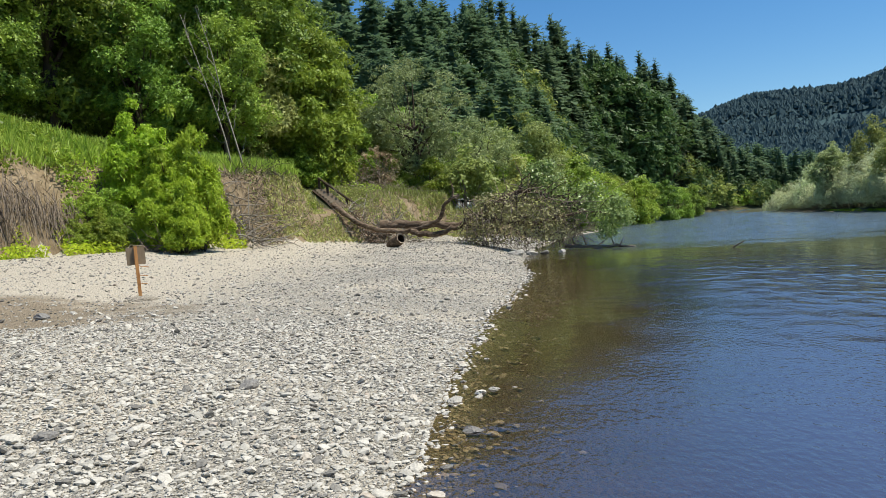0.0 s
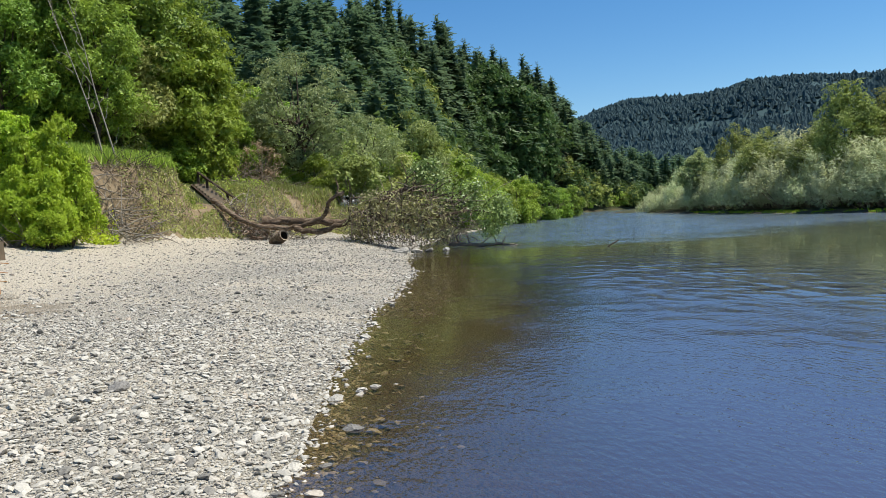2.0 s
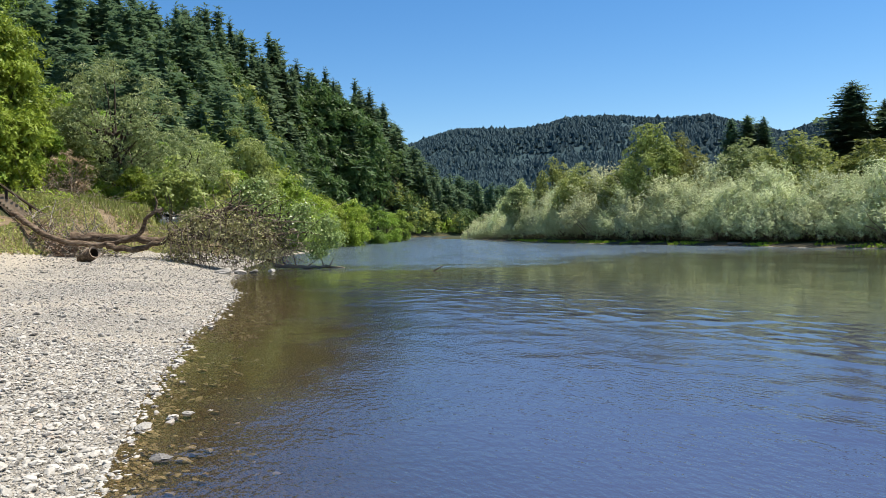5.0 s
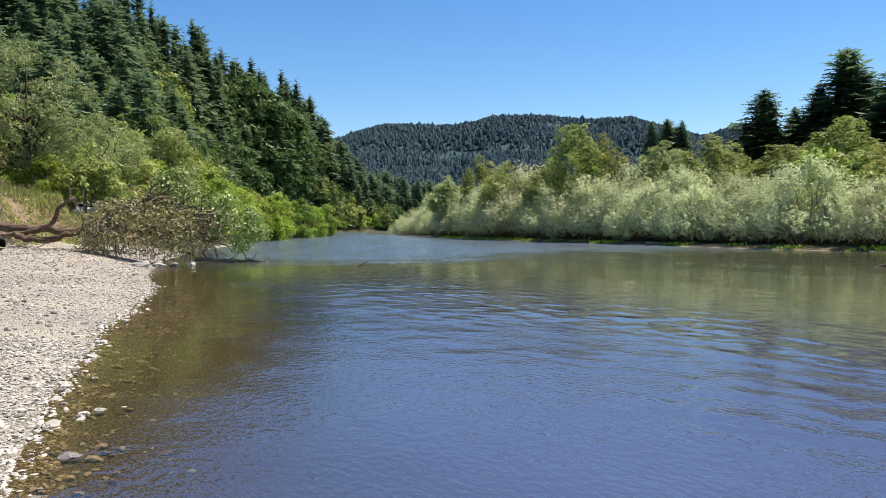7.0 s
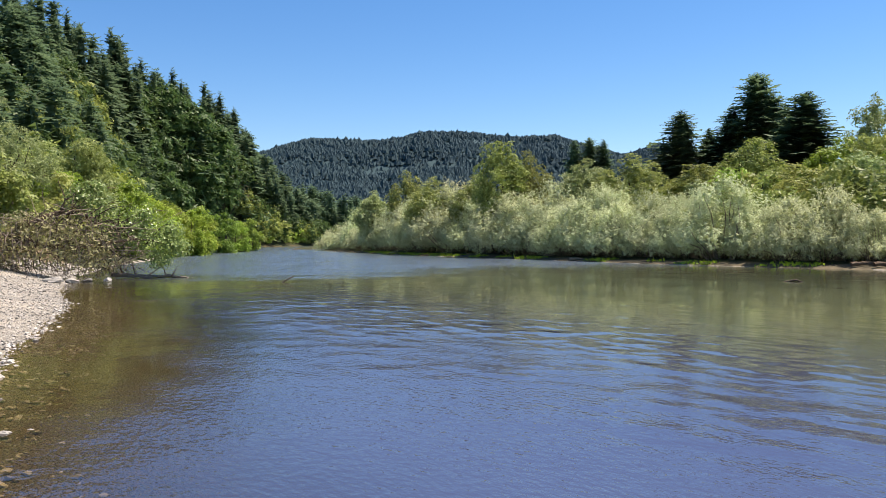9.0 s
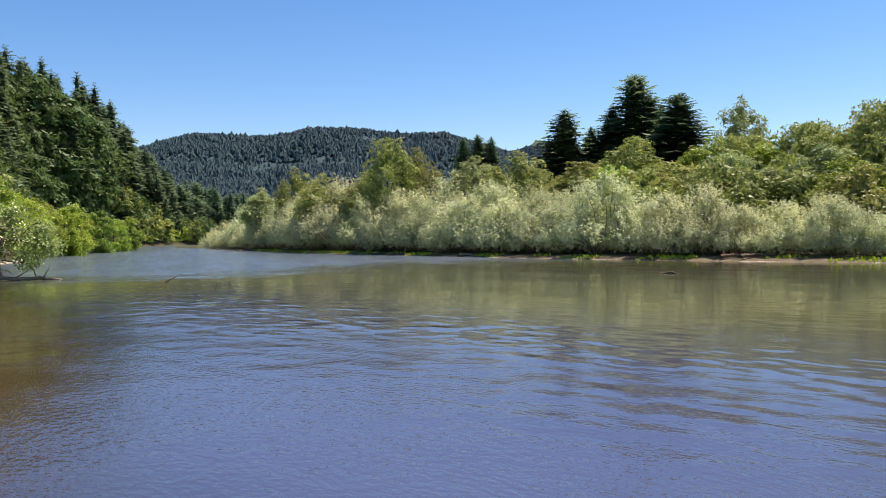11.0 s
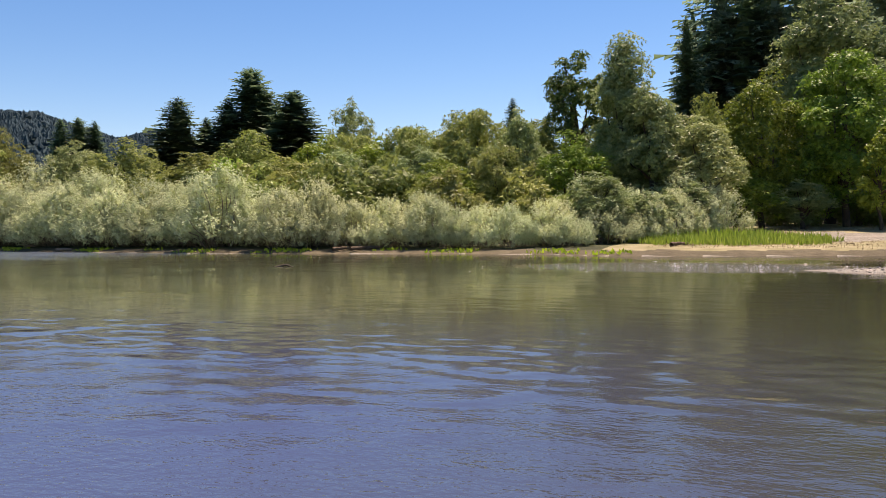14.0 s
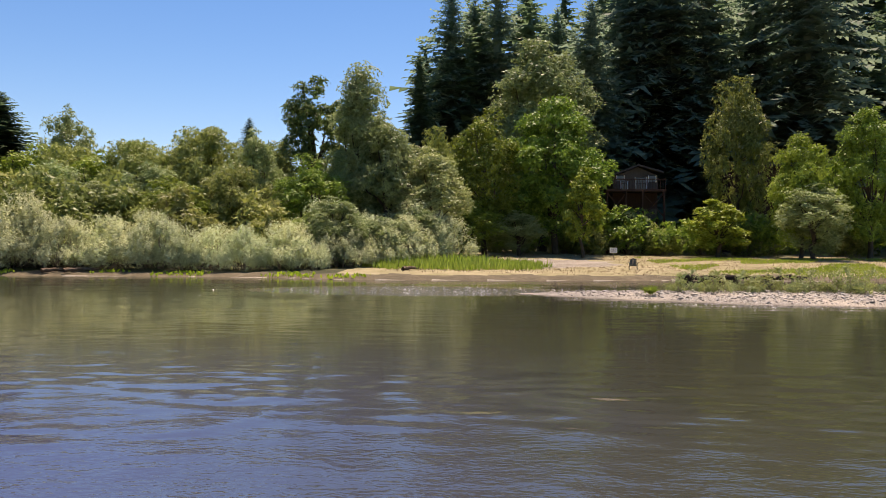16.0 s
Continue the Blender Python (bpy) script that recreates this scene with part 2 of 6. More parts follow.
def along(poly, x, y):
    """Distance to a polyline, the side (left positive), and the interpolated third value."""
    best = np.full(np.shape(x), 1e9)
    side, val = np.zeros_like(best), np.zeros_like(best)
    for p, q in zip(poly[:-1], poly[1:]):
        dx, dy = q[0] - p[0], q[1] - p[1]
        u = np.clip(((x - p[0]) * dx + (y - p[1]) * dy) / (dx * dx + dy * dy), 0, 1)
        d = np.hypot(x - p[0] - u * dx, y - p[1] - u * dy)
        near = d < best
        best = np.where(near, d, best)
        side = np.where(near, np.sign(dx * (y - p[1]) - dy * (x - p[0])), side)
        val = np.where(near, p[2] + (q[2] - p[2]) * u, val)
    return best, side, val


def wobble(x, y, s):
    return (np.sin(x / s * 1.7 + 1.3 * np.sin(y / s * 1.1)) + np.sin(y / s * 2.1 + 1.7 * np.sin(x / s * 0.9 + 2)) + np.sin((x + y) / s * 3.3 + 1)) / 3


def land(x, y):
    """Height of the ground at x, y; water stands at 0."""
    x, y = np.asarray(x, float), np.asarray(y, float)
    dl = np.interp(y, LEFT_Y, LEFT_X) - x
    dr = x - np.interp(y, RIGHT_Y, RIGHT_X)
    # river bed
    e = np.minimum(-dl, -dr)
    bed = -np.interp(e, [0, 1, 2.5, 5, 9, 20], [0, 0.10, 0.30, 0.75, 1.3, 1.9])
    # gravel bar before the far bank
    bd, _, _ = along([(31, 9, 0), (30, 2, 0), (28.3, -3, 0), (27.5, -8, 0), (28, -20, 0), (30, -60, 0)], x, y)
    bw = np.interp(y, [-60, -20, -8, -4, -1, 9], [6, 4.6, 3.6, 2.0, 1.2, 1.2])
    bar = np.interp(y, [-8, -4, -2, 0, 9], [0.17, 0.13, 0.05, -0.04, -0.14]) - 0.20 * (bd / bw) ** 2 + 0.02 * wobble(x, y, 1.1)
    bed = np.maximum(bed, bar)
    # left beach and bank
    beach = np.interp(dl, [0, 0.6, 2, 5, 9, 12, 14, 17, 40], [0, 0.09, 0.26, 0.38, 0.52, 0.95, 1.25, 1.45, 1.6])
    beach = beach + 0.022 * np.clip(y - 20, 0, 20) * smooth(0.5, 4, dl)
    beach = np.minimum(beach, 1.65) + 0.02 * wobble(x, y, 2.0) * smooth(0.5, 3, dl)
    poly = [(*p, h) for p, h in zip(BANK, BANK_H)]
    s, side, bh = along(poly, x, y)
    s = s * side + 0.5 * wobble(x, y, 2.3) + 0.2 * wobble(x, y, 0.7)
    rise = bh * smooth(-0.6, 2.4, s) + np.clip(s - 2, 0, 8) * (0.22 * smooth(60, 34, y) + 0.36 * smooth(39, 31, y)) + np.clip(s - 2, 0, 30) * 0.05
    left = beach + np.where(side > 0, rise, bh * smooth(-0.6, 2.4, s))
    hd, hs, hh = along(HILL, x, y)
    left = np.where(y > 44, np.minimum(left, (0.25 + 0.35 * smooth(64, 54, y)) * dl + 0.05), left)
    left = np.where((y > 50) & (x > 0), np.minimum(left, 2.2 + 2.6 * smooth(1.0, -0.2, x) + 6 * smooth(66, 76, y)), left)
    hw = 105 - 60 * smooth(290, 390, y)
    hw = np.where(hs < 0, hw - 62 * smooth(190, 290, y) * (hw - 40) / 65, hw)
    left = left + hh * (1 - smooth(0, 1, hd / hw)) * smooth(4, 32, dl)
    # hollow that carries the steps
    sd, _, sz = along([(-8.15, 51.6, 4.5), (-6.4, 48.5, 2.9), (-6.5, 45.5, 2.85), (-6.3, 43.3, 2.75), (-6.0, 41.3, 1.8)], x, y)
    left = left - np.clip(left - sz, 0, 9) * smooth(1.7 + 1.2 * smooth(44, 47, y), 0.7 + 0.5 * smooth(44, 47, y), sd)
    # right bank and meadow
    right = np.interp(dr, [0, 0.8, 2.5, 8, 20, 40], [0, 0.16, 0.30, 0.40, 0.75, 1.3]) + 0.03 * wobble(x, y, 1.3) * smooth(0.2, 2, dr)
    hd2, _, hh2 = along(RIGHT_HILL, x, y)
    right = right + hh2 * (1 - smooth(0, 75, hd2)) + np.where(dr > 0, hh * (1 - smooth(0, 1, hd / hw)), 0) * smooth(290, 360, y)
    z = np.where(dl > 0, left, np.where(dr > 0, right, bed))
    # far ridge
    D = np.hypot(x, y)
    az = np.degrees(np.arctan2(-x, y))
    top = np.tan(np.radians(np.interp(az, RIDGE_AZ, RIDGE_EL) + 0.2)) * 1500
    z = z + top * smooth(650, 1500, D) * (1 + (0.16 * wobble(x, y, 170) + 0.10 * wobble(x, y, 70)) * smooth(1480, 1150, D) + 0.012 * wobble(x, y, 110))
    return z + np.where(D > 150, 0.6 * wobble(x, y, 25), 0)


def ground_at(x, y):
    return float(land(np.array([x]), np.array([y]))[0])


def steps(*spans):
    return np.concatenate([np.arange(a, b, s) for a, b, s in spans])


def stop(c, k):
    return tuple(min(1.0, q * k) for q in c)


def pebble_ground(name, stops, sandy, wet=None, beach=False):
    m, t, b = material(name, 0.9)
    v = coords(t, world_space=True)
    vo = node(t, "ShaderNodeTexVoronoi", Scale=22.0, Randomness=1.0)
    vs = node(t, "ShaderNodeTexVoronoi", Scale=55.0, Randomness=1.0)
    for q in (vo, vs):
        t.links.new(v, q.inputs["Vector"])
    # gaps darkened in colour, for dirt and the shadows between pebbles
    edge = ramp(t, vo.outputs["Distance"], [(0.20, (1, 1, 1)), (0.55, (0.32, 0.305, 0.265))])
    c = blend(t, 0.8, ramp(t, vo.outputs["Color"], stops), edge, 'MULTIPLY')
    c = blend(t, 0.4, c, ramp(t, vs.outputs["Color"], stops))
    f = noise_at(t, v, 0.35, 5.0)
    g = noise_at(t, v, 40.0, 3.0)
    sand = ramp(t, g, [(0.2, stop(sandy, 0.8)), (0.8, stop(sandy, 1.15))])
    share = ramp(t, f, [(0.45, (0, 0, 0)), (0.65, (0.7, 0.7, 0.7))])
    sep = t.nodes.new("ShaderNodeSeparateXYZ")
    t.links.new(v, sep.inputs[0])
    if beach:
        # finer and sandier away from the water
        lean = node(t, "ShaderNodeMath")
        lean.operation = 'MULTIPLY_ADD'
        lean.inputs[1].default_value = 4.0
        t.links.new(f, lean.inputs[0])
        neg = node(t, "ShaderNodeMath")
        neg.operation = 'MULTIPLY_ADD'
        neg.inputs[1].default_value, neg.inputs[2].default_value = 0.10, -1.4
        t.links.new(sep.outputs["Y"], neg.inputs[0])
        dif = node(t, "ShaderNodeMath")
        dif.operation = 'SUBTRACT'
        t.links.new(neg.outputs[0], dif.inputs[0])
        t.links.new(sep.outputs["X"], dif.inputs[1])
        t.links.new(dif.outputs[0], lean.inputs[2])
        up = node(t, "ShaderNodeMapRange", From_Min=5.0, From_Max=9.5, To_Min=0.0, To_Max=0.85)
        t.links.new(lean.outputs[0], up.inputs[0])
        share = blend(t, 1.0, share, up.outputs[0], 'LIGHTEN')
    c = blend(t, share, c, sand)
    if beach:
        # damp patch by the sign
        off = t.nodes.new("ShaderNodeMapping")
        off.inputs["Location"].default_value = (9.2 / 4.0, -14.6 / 3.0, 0)
        off.inputs["Scale"].default_value = (1 / 4.0, 1 / 3.0, 0)
        t.links.new(v, off.inputs[0])
        ln = node(t, "ShaderNodeVectorMath")
        ln.operation = 'LENGTH'
        t.links.new(off.outputs[0], ln.inputs[0])
        far = node(t, "ShaderNodeMath")
        far.operation = 'MULTIPLY_ADD'
        far.inputs[1].default_value = 1.3
        t.links.new(noise_at(t, v, 0.9, 5.0), far.inputs[0])
        t.links.new(ln.outputs["Value"], far.inputs[2])
        damp = ramp(t, node_div(t, far.outputs[0], 2.0), [(0.70, (0.8, 0.8, 0.8)), (0.88, (0, 0, 0))])
        c = blend(t, damp, c, blend(t, 1.0, c, (0.42, 0.36, 0.28), 'MULTIPLY'))
    if wet:
        low = node(t, "ShaderNodeMapRange", From_Min=0.035, From_Max=-0.05)
        jit = node(t, "ShaderNodeMath")
        jit.operation = 'MULTIPLY_ADD'
        jit.inputs[1].default_value, jit.inputs[2].default_value = 0.08, -0.04
        t.links.new(noise_at(t, v, 3.0, 4.0), jit.inputs[0])
        add = node(t, "ShaderNodeMath")
        t.links.new(sep.outputs["Z"], add.inputs[0])
        t.links.new(jit.outputs[0], add.inputs[1])
        t.links.new(add.outputs[0], low.inputs[0])
        c = blend(t, low.outputs[0], c, blend(t, 0.85, c, wet))
    t.links.new(c, b.inputs["Base Color"])
    inv = ramp(t, vo.outputs["Distance"], [(0.0, (1, 1, 1)), (0.6, (0, 0, 0))])
    inv2 = ramp(t, vs.outputs["Distance"], [(0.0, (0.5, 0.5, 0.5)), (0.6, (0, 0, 0))])
    bump(t, b, blend(t, 1.0, inv, inv2, 'ADD'), 1.0, 0.05)
    return m


def node_div(t, sock, by):
    n = node(t, "ShaderNodeMath")
    n.operation = 'DIVIDE'
    n.inputs[1].default_value = by
    t.links.new(sock, n.inputs[0])
    return n.outputs[0]


GRAVEL = pebble_ground("gravel", [(0.1, (0.22, 0.200, 0.162)), (0.5, (0.56, 0.515, 0.432)), (0.9, (0.77, 0.72, 0.615))], (0.64, 0.562, 0.435), (0.14, 0.112, 0.055), True)
SAND = pebble_ground("sand", [(0.1, (0.34, 0.295, 0.225)), (0.5, (0.46, 0.41, 0.325)), (0.9, (0.56, 0.51, 0.42))], (0.50, 0.44, 0.345))
BED = pebble_ground("river_bed", [(0.1, (0.050, 0.040, 0.016)), (0.5, (0.095, 0.075, 0.030)), (0.9, (0.17, 0.14, 0.065))], (0.09, 0.07, 0.028))
EARTH = grain_material("bank_earth", [(0.25, (0.12, 0.086, 0.048)), (0.55, (0.235, 0.178, 0.105)), (0.8, (0.36, 0.29, 0.18))], 1.6, (1, 1, 1), 0.95, 0.9, 0.15, 0.3)
FLOOR = grain_material("forest_floor", [(0.25, (0.025, 0.028, 0.012)), (0.55, (0.055, 0.060, 0.022)), (0.8, (0.11, 0.10, 0.045))], 0.9, (1, 1, 1), 0.95, 0.8, 0.2, 0.1)
MUD = grain_material("waterside_mud", [(0.25, (0.07, 0.058, 0.032)), (0.55, (0.125, 0.102, 0.060)), (0.8, (0.20, 0.165, 0.105))], 1.6, (1, 1, 1), 0.95, 0.9, 0.12, 0.3)
# floor of the far woods carries the same painted haze blue
RIDGE_HAZE_FLOOR = grain_material("far_woods_floor_haze", [(0.25, (0.030, 0.060, 0.066)), (0.55, (0.036, 0.072, 0.078)), (0.8, (0.045, 0.084, 0.088))], 0.05, (1, 1, 1), 0.95, 0.5, 0.5, 0.1)
MEADOW = grain_material("meadow_soil", [(0.3, (0.17, 0.155, 0.065)), (0.5, (0.29, 0.25, 0.135)), (0.75, (0.42, 0.36, 0.23))], 1.1, (1, 1, 1), 0.95, 0.6, 0.08, 0.15)

gx = steps((-2600, -600, 100), (-600, -120, 14), (-120, -40, 3.5), (-40, -16, 0.7), (-16, 5, 0.4), (5, 14, 0.8), (14, 24, 1.5), (24, 34, 0.5), (34, 46, 0.4), (46, 75, 0.9), (75, 200, 4), (200, 700, 16), (700, 2601, 70))
gy = steps((-2600, -400, 100), (-400, -60, 16), (-60, -16, 1.5), (-16, 3, 0.6), (3, 30, 0.4), (30, 56, 0.5), (56, 120, 1.6), (120, 300, 4.5), (300, 700, 15), (700, 2601, 45))
X, Y = np.meshgrid(gx, gy)
Z = land(X, Y)
nx, ny = len(gx), len(gy)
i, j = np.meshgrid(np.arange(nx - 1), np.arange(ny - 1))
F = np.stack([j * nx + i, j * nx + i + 1, (j + 1) * nx + i + 1, (j + 1) * nx + i], -1).reshape(-1, 4)
V = np.stack([X, Y, Z], -1).reshape(-1, 3)
C = V[F].mean(1)
cx, cy, cz = C.T
dl = np.interp(cy, LEFT_Y, LEFT_X) - cx
dr = cx - np.interp(cy, RIGHT_Y, RIGHT_X)
sb, sside, _ = along([(*p, 0) for p in BANK], cx, cy)
sb = sb * sside + 0.5 * wobble(cx, cy, 2.3)
kind_of = np.full(len(C), 4)                                   # forest floor
kind_of[dr > 0] = 5                                            # meadow
kind_of[(dl > 0) & (sb < -0.2)] = 0                            # gravel
kind_of[(sb >= -0.2) & (sb < 4.5) & (dl > 0)] = 3              # earth bank
kind_of[(dr > 1.2) & (cy > 8) & (cx < 75)] = 4
kind_of[(dr > 0) & (dr < 1.6 + 0.5 * wobble(cx, cy, 1.5))] = 7
kind_of[(np.hypot((cx - 55) / 6, (cy + 4.5) / 4.5) < 1 + 0.25 * wobble(cx, cy, 2))] = 1
kind_of[(dl <= 0) & (dr <= 0)] = 2
kind_of[(dl <= 0) & (dr <= 0) & ((cz > -0.22) | (dl > -9))] = 0
kind_of[(dl > 0) & (cy > 56)] = 4
kind_of[np.hypot(cx, cy) > 140] = 4
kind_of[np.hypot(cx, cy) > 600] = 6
kind_of[(np.hypot(cx, cy) > 140) & (dl <= 0) & (dr <= 0) & (cz < 1)] = 2
ground = tagged(new("ground", mesh_of("ground", V, F, [GRAVEL, SAND, BED, EARTH, FLOOR, MEADOW, RIDGE_HAZE_FLOOR, MUD], kind_of, True)), "pale gravel river beach rising to earth banks and wooded hills", "ground", kind="structure")


# ---- the river ----
def mapped(t, sock, a, b, lo=0.0, hi=1.0):
    n = node(t, "ShaderNodeMapRange", From_Min=a, From_Max=b, To_Min=lo, To_Max=hi)
    n.interpolation_type = 'SMOOTHSTEP'
    t.links.new(sock, n.inputs[0])
    return n.outputs[0]


def calc(t, how, a, b, c=None):
    n = node(t, "ShaderNodeMath")
    n.operation = how
    for k, q in enumerate((a, b, c)):
        if q is None:
            continue
        if isinstance(q, (int, float)):
            n.inputs[k].default_value = q
        else:
            t.links.new(q, n.inputs[k])
    return n.outputs[0]


def water_material():
    m, t, b = material("river_water", 0.05)
    v = coords(t, world_space=True)
    mp = t.nodes.new("ShaderNodeMapping")
    mp.inputs["Rotation"].default_value = (0, 0, radians(14))
    mp.inputs["Scale"].default_value = (1.0, 0.5, 1.0)
    t.links.new(v, mp.inputs[0])
    fine = noise_at(t, mp.outputs[0], 15.0, 2.0, 0.5)
    mid = noise_at(t, mp.outputs[0], 2.0, 1.0, 0.45)
    longw = noise_at(t, mp.outputs[0], 0.42, 1.0, 0.4)
    sep = t.nodes.new("ShaderNodeSeparateXYZ")
    t.links.new(v, sep.inputs[0])
    sx, sy = sep.outputs["X"], sep.outputs["Y"]
    drift = noise_at(t, v, 0.09, 3.0)
    patch = noise_at(t, v, 0.35, 3.0)
    # metres out from the beach, and how the wind lies on the water
    out = calc(t, 'MULTIPLY_ADD', sy, -0.13, sx)
    off = calc(t, 'MULTIPLY_ADD', patch, 2.6, calc(t, 'SUBTRACT', out, 1.3))
    off = calc(t, 'ADD', off, mapped(t, sy, 14.0, 4.0, 0.0, 2.1))
    shore_calm = mapped(t, off, 0.5, 2.4, 0.12, 1.0)
    near = mapped(t, calc(t, 'MULTIPLY_ADD', patch, 4.0, sx), 7.0, 11.5, 1.0, 0.06)
    near = calc(t, 'MULTIPLY', near, mapped(t, calc(t, 'MULTIPLY_ADD', drift, 8.0, sy), 22.0, 34.0, 1.0, 0.08))
    near = calc(t, 'MULTIPLY', near, shore_calm)
    ruffled = mapped(t, calc(t, 'MULTIPLY_ADD', patch, 6.0, calc(t, 'MULTIPLY_ADD', drift, 16.0, sy)), 40.0, 56.0, 0.0, 1.0)
    riffle = mapped(t, calc(t, 'ADD', calc(t, 'POWER', calc(t, 'DIVIDE', calc(t, 'SUBTRACT', sx, 30.0), 3.2), 2.0), calc(t, 'POWER', calc(t, 'DIVIDE', calc(t, 'SUBTRACT', sy, 3.0), 6.0), 2.0)), 0.5, 1.2, 1.0, 0.0)
    gust = mapped(t, patch, 0.36, 0.60, 0.45, 1.0)
    # fine ripples inshore, smooth wavelets where they die out, near-calm water beyond
    edge = calc(t, 'MULTIPLY_ADD', patch, 5.0, sx)
    fringe = calc(t, 'MULTIPLY', mapped(t, edge, 15.5, 10.5, 0.0, 1.0), mapped(t, edge, 6.5, 9.5, 0.10, 1.0))
    fringe = calc(t, 'MULTIPLY', fringe, mapped(t, calc(t, 'MULTIPLY_ADD', drift, 8.0, sy), 24.0, 36.0, 1.0, 0.0))
    fringe = calc(t, 'MULTIPLY', fringe, shore_calm)
    w_fine = calc(t, 'MULTIPLY_ADD', near, 0.0088, calc(t, 'MULTIPLY_ADD', riffle, 0.05, calc(t, 'MULTIPLY_ADD', ruffled, 0.022, 0.0012)))
    w_mid = calc(t, 'MULTIPLY', gust, calc(t, 'MULTIPLY_ADD', fringe, 0.052, calc(t, 'MULTIPLY_ADD', ruffled, 0.10, 0.012)))
    h = calc(t, 'MULTIPLY', fine, w_fine)
    h = calc(t, 'MULTIPLY_ADD', mid, w_mid, h)
    h = calc(t, 'MULTIPLY_ADD', longw, calc(t, 'MULTIPLY_ADD', shore_calm, 0.020, 0.004), h)
    bp = node(t, "ShaderNodeBump", Strength=1.0, Distance=1.0)
    t.links.new(h, bp.inputs["Height"])
    gl = node(t, "ShaderNodeBsdfGlossy", Roughness=0.04)
    t.links.new(calc(t, 'MULTIPLY_ADD', calc(t, 'MULTIPLY', ruffled, gust), 0.13, calc(t, 'MULTIPLY_ADD', near, 0.05, 0.03)), gl.inputs["Roughness"])
    tr = t.nodes.new("ShaderNodeBsdfTransparent")
    tr.inputs[0].default_value = (0.74, 0.66, 0.50, 1)
    df = t.nodes.new("ShaderNodeBsdfDiffuse")
    # body colour by place: murk plus painted reflections of sky and trees
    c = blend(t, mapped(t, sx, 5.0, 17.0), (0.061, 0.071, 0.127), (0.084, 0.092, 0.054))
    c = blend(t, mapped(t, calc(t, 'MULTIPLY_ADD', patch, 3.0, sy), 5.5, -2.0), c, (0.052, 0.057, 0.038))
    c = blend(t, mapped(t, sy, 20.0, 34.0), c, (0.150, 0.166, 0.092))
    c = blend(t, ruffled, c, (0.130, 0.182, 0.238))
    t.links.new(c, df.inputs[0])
    fr = node(t, "ShaderNodeFresnel", IOR=1.95)
    for q in (gl, fr):
        t.links.new(bp.outputs[0], q.inputs["Normal"])
    body = t.nodes.new("ShaderNodeMixShader")
    t.links.new(mapped(t, off, 0.6, 4.6, 0.04, 0.86), body.inputs[0])
    t.links.new(tr.outputs[0], body.inputs[1])
    t.links.new(df.outputs[0], body.inputs[2])
    top = t.nodes.new("ShaderNodeMixShader")
    t.links.new(fr.outputs[0], top.inputs[0])
    t.links.new(body.outputs[0], top.inputs[1])
    t.links.new(gl.outputs[0], top.inputs[2])
    t.links.new(top.outputs[0], t.nodes["Material Output"].inputs[0])
    return m


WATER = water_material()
wx, wy = steps((-25, 420, 5)), steps((-320, 430, 5))
WXg, WYg = np.meshgrid(wx, wy)
i, j = np.meshgrid(np.arange(len(wx) - 1), np.arange(len(wy) - 1))
n = len(wx)
WF = np.stack([j * n + i, j * n + i + 1, (j + 1) * n + i + 1, (j + 1) * n + i], -1).reshape(-1, 4)
river = tagged(new("water", mesh_of("water", np.stack([WXg, WYg, 0 * WXg], -1).reshape(-1, 3), WF, WATER)), "blue-green rippled river water, reflections of sky and trees partly painted in", "water", kind="structure")

# ---- trees ----
def spray_leaves(r, S, out, reach, per, L, W, spread=0.45, sag=0.3):
    """Leaves in flat sprays: per leaves round every centre S, each spray facing out and up."""
    k = len(S)
    n = unit(out * 0.9 + np.array([0, 0, 0.35]) + r.normal(size=(k, 3)) * 0.5)
    a = unit(np.cross(n, r.normal(size=(k, 3))))
    b = np.cross(n, a)
    q, w = np.sqrt(r.uniform(0.02, 1, (k, per))), r.uniform(0, 2 * np.pi, (k, per))
    rad = (reach * r.uniform(0.6, 1.35, k))[:, None] * q
    d = a[:, None] * np.cos(w)[..., None] + b[:, None] * np.sin(w)[..., None]
    P = S[:, None] + d * rad[..., None] * np.array([1, 1, 0.8])
    P[..., 2] -= sag * rad * q
    N = np.repeat(n, per, 0) + r.normal(size=(k * per, 3)) * spread
    return leaflets(P.reshape(-1, 3), N, L, W, r, d.reshape(-1, 3) + r.normal(size=(k * per, 3)) * 0.3)


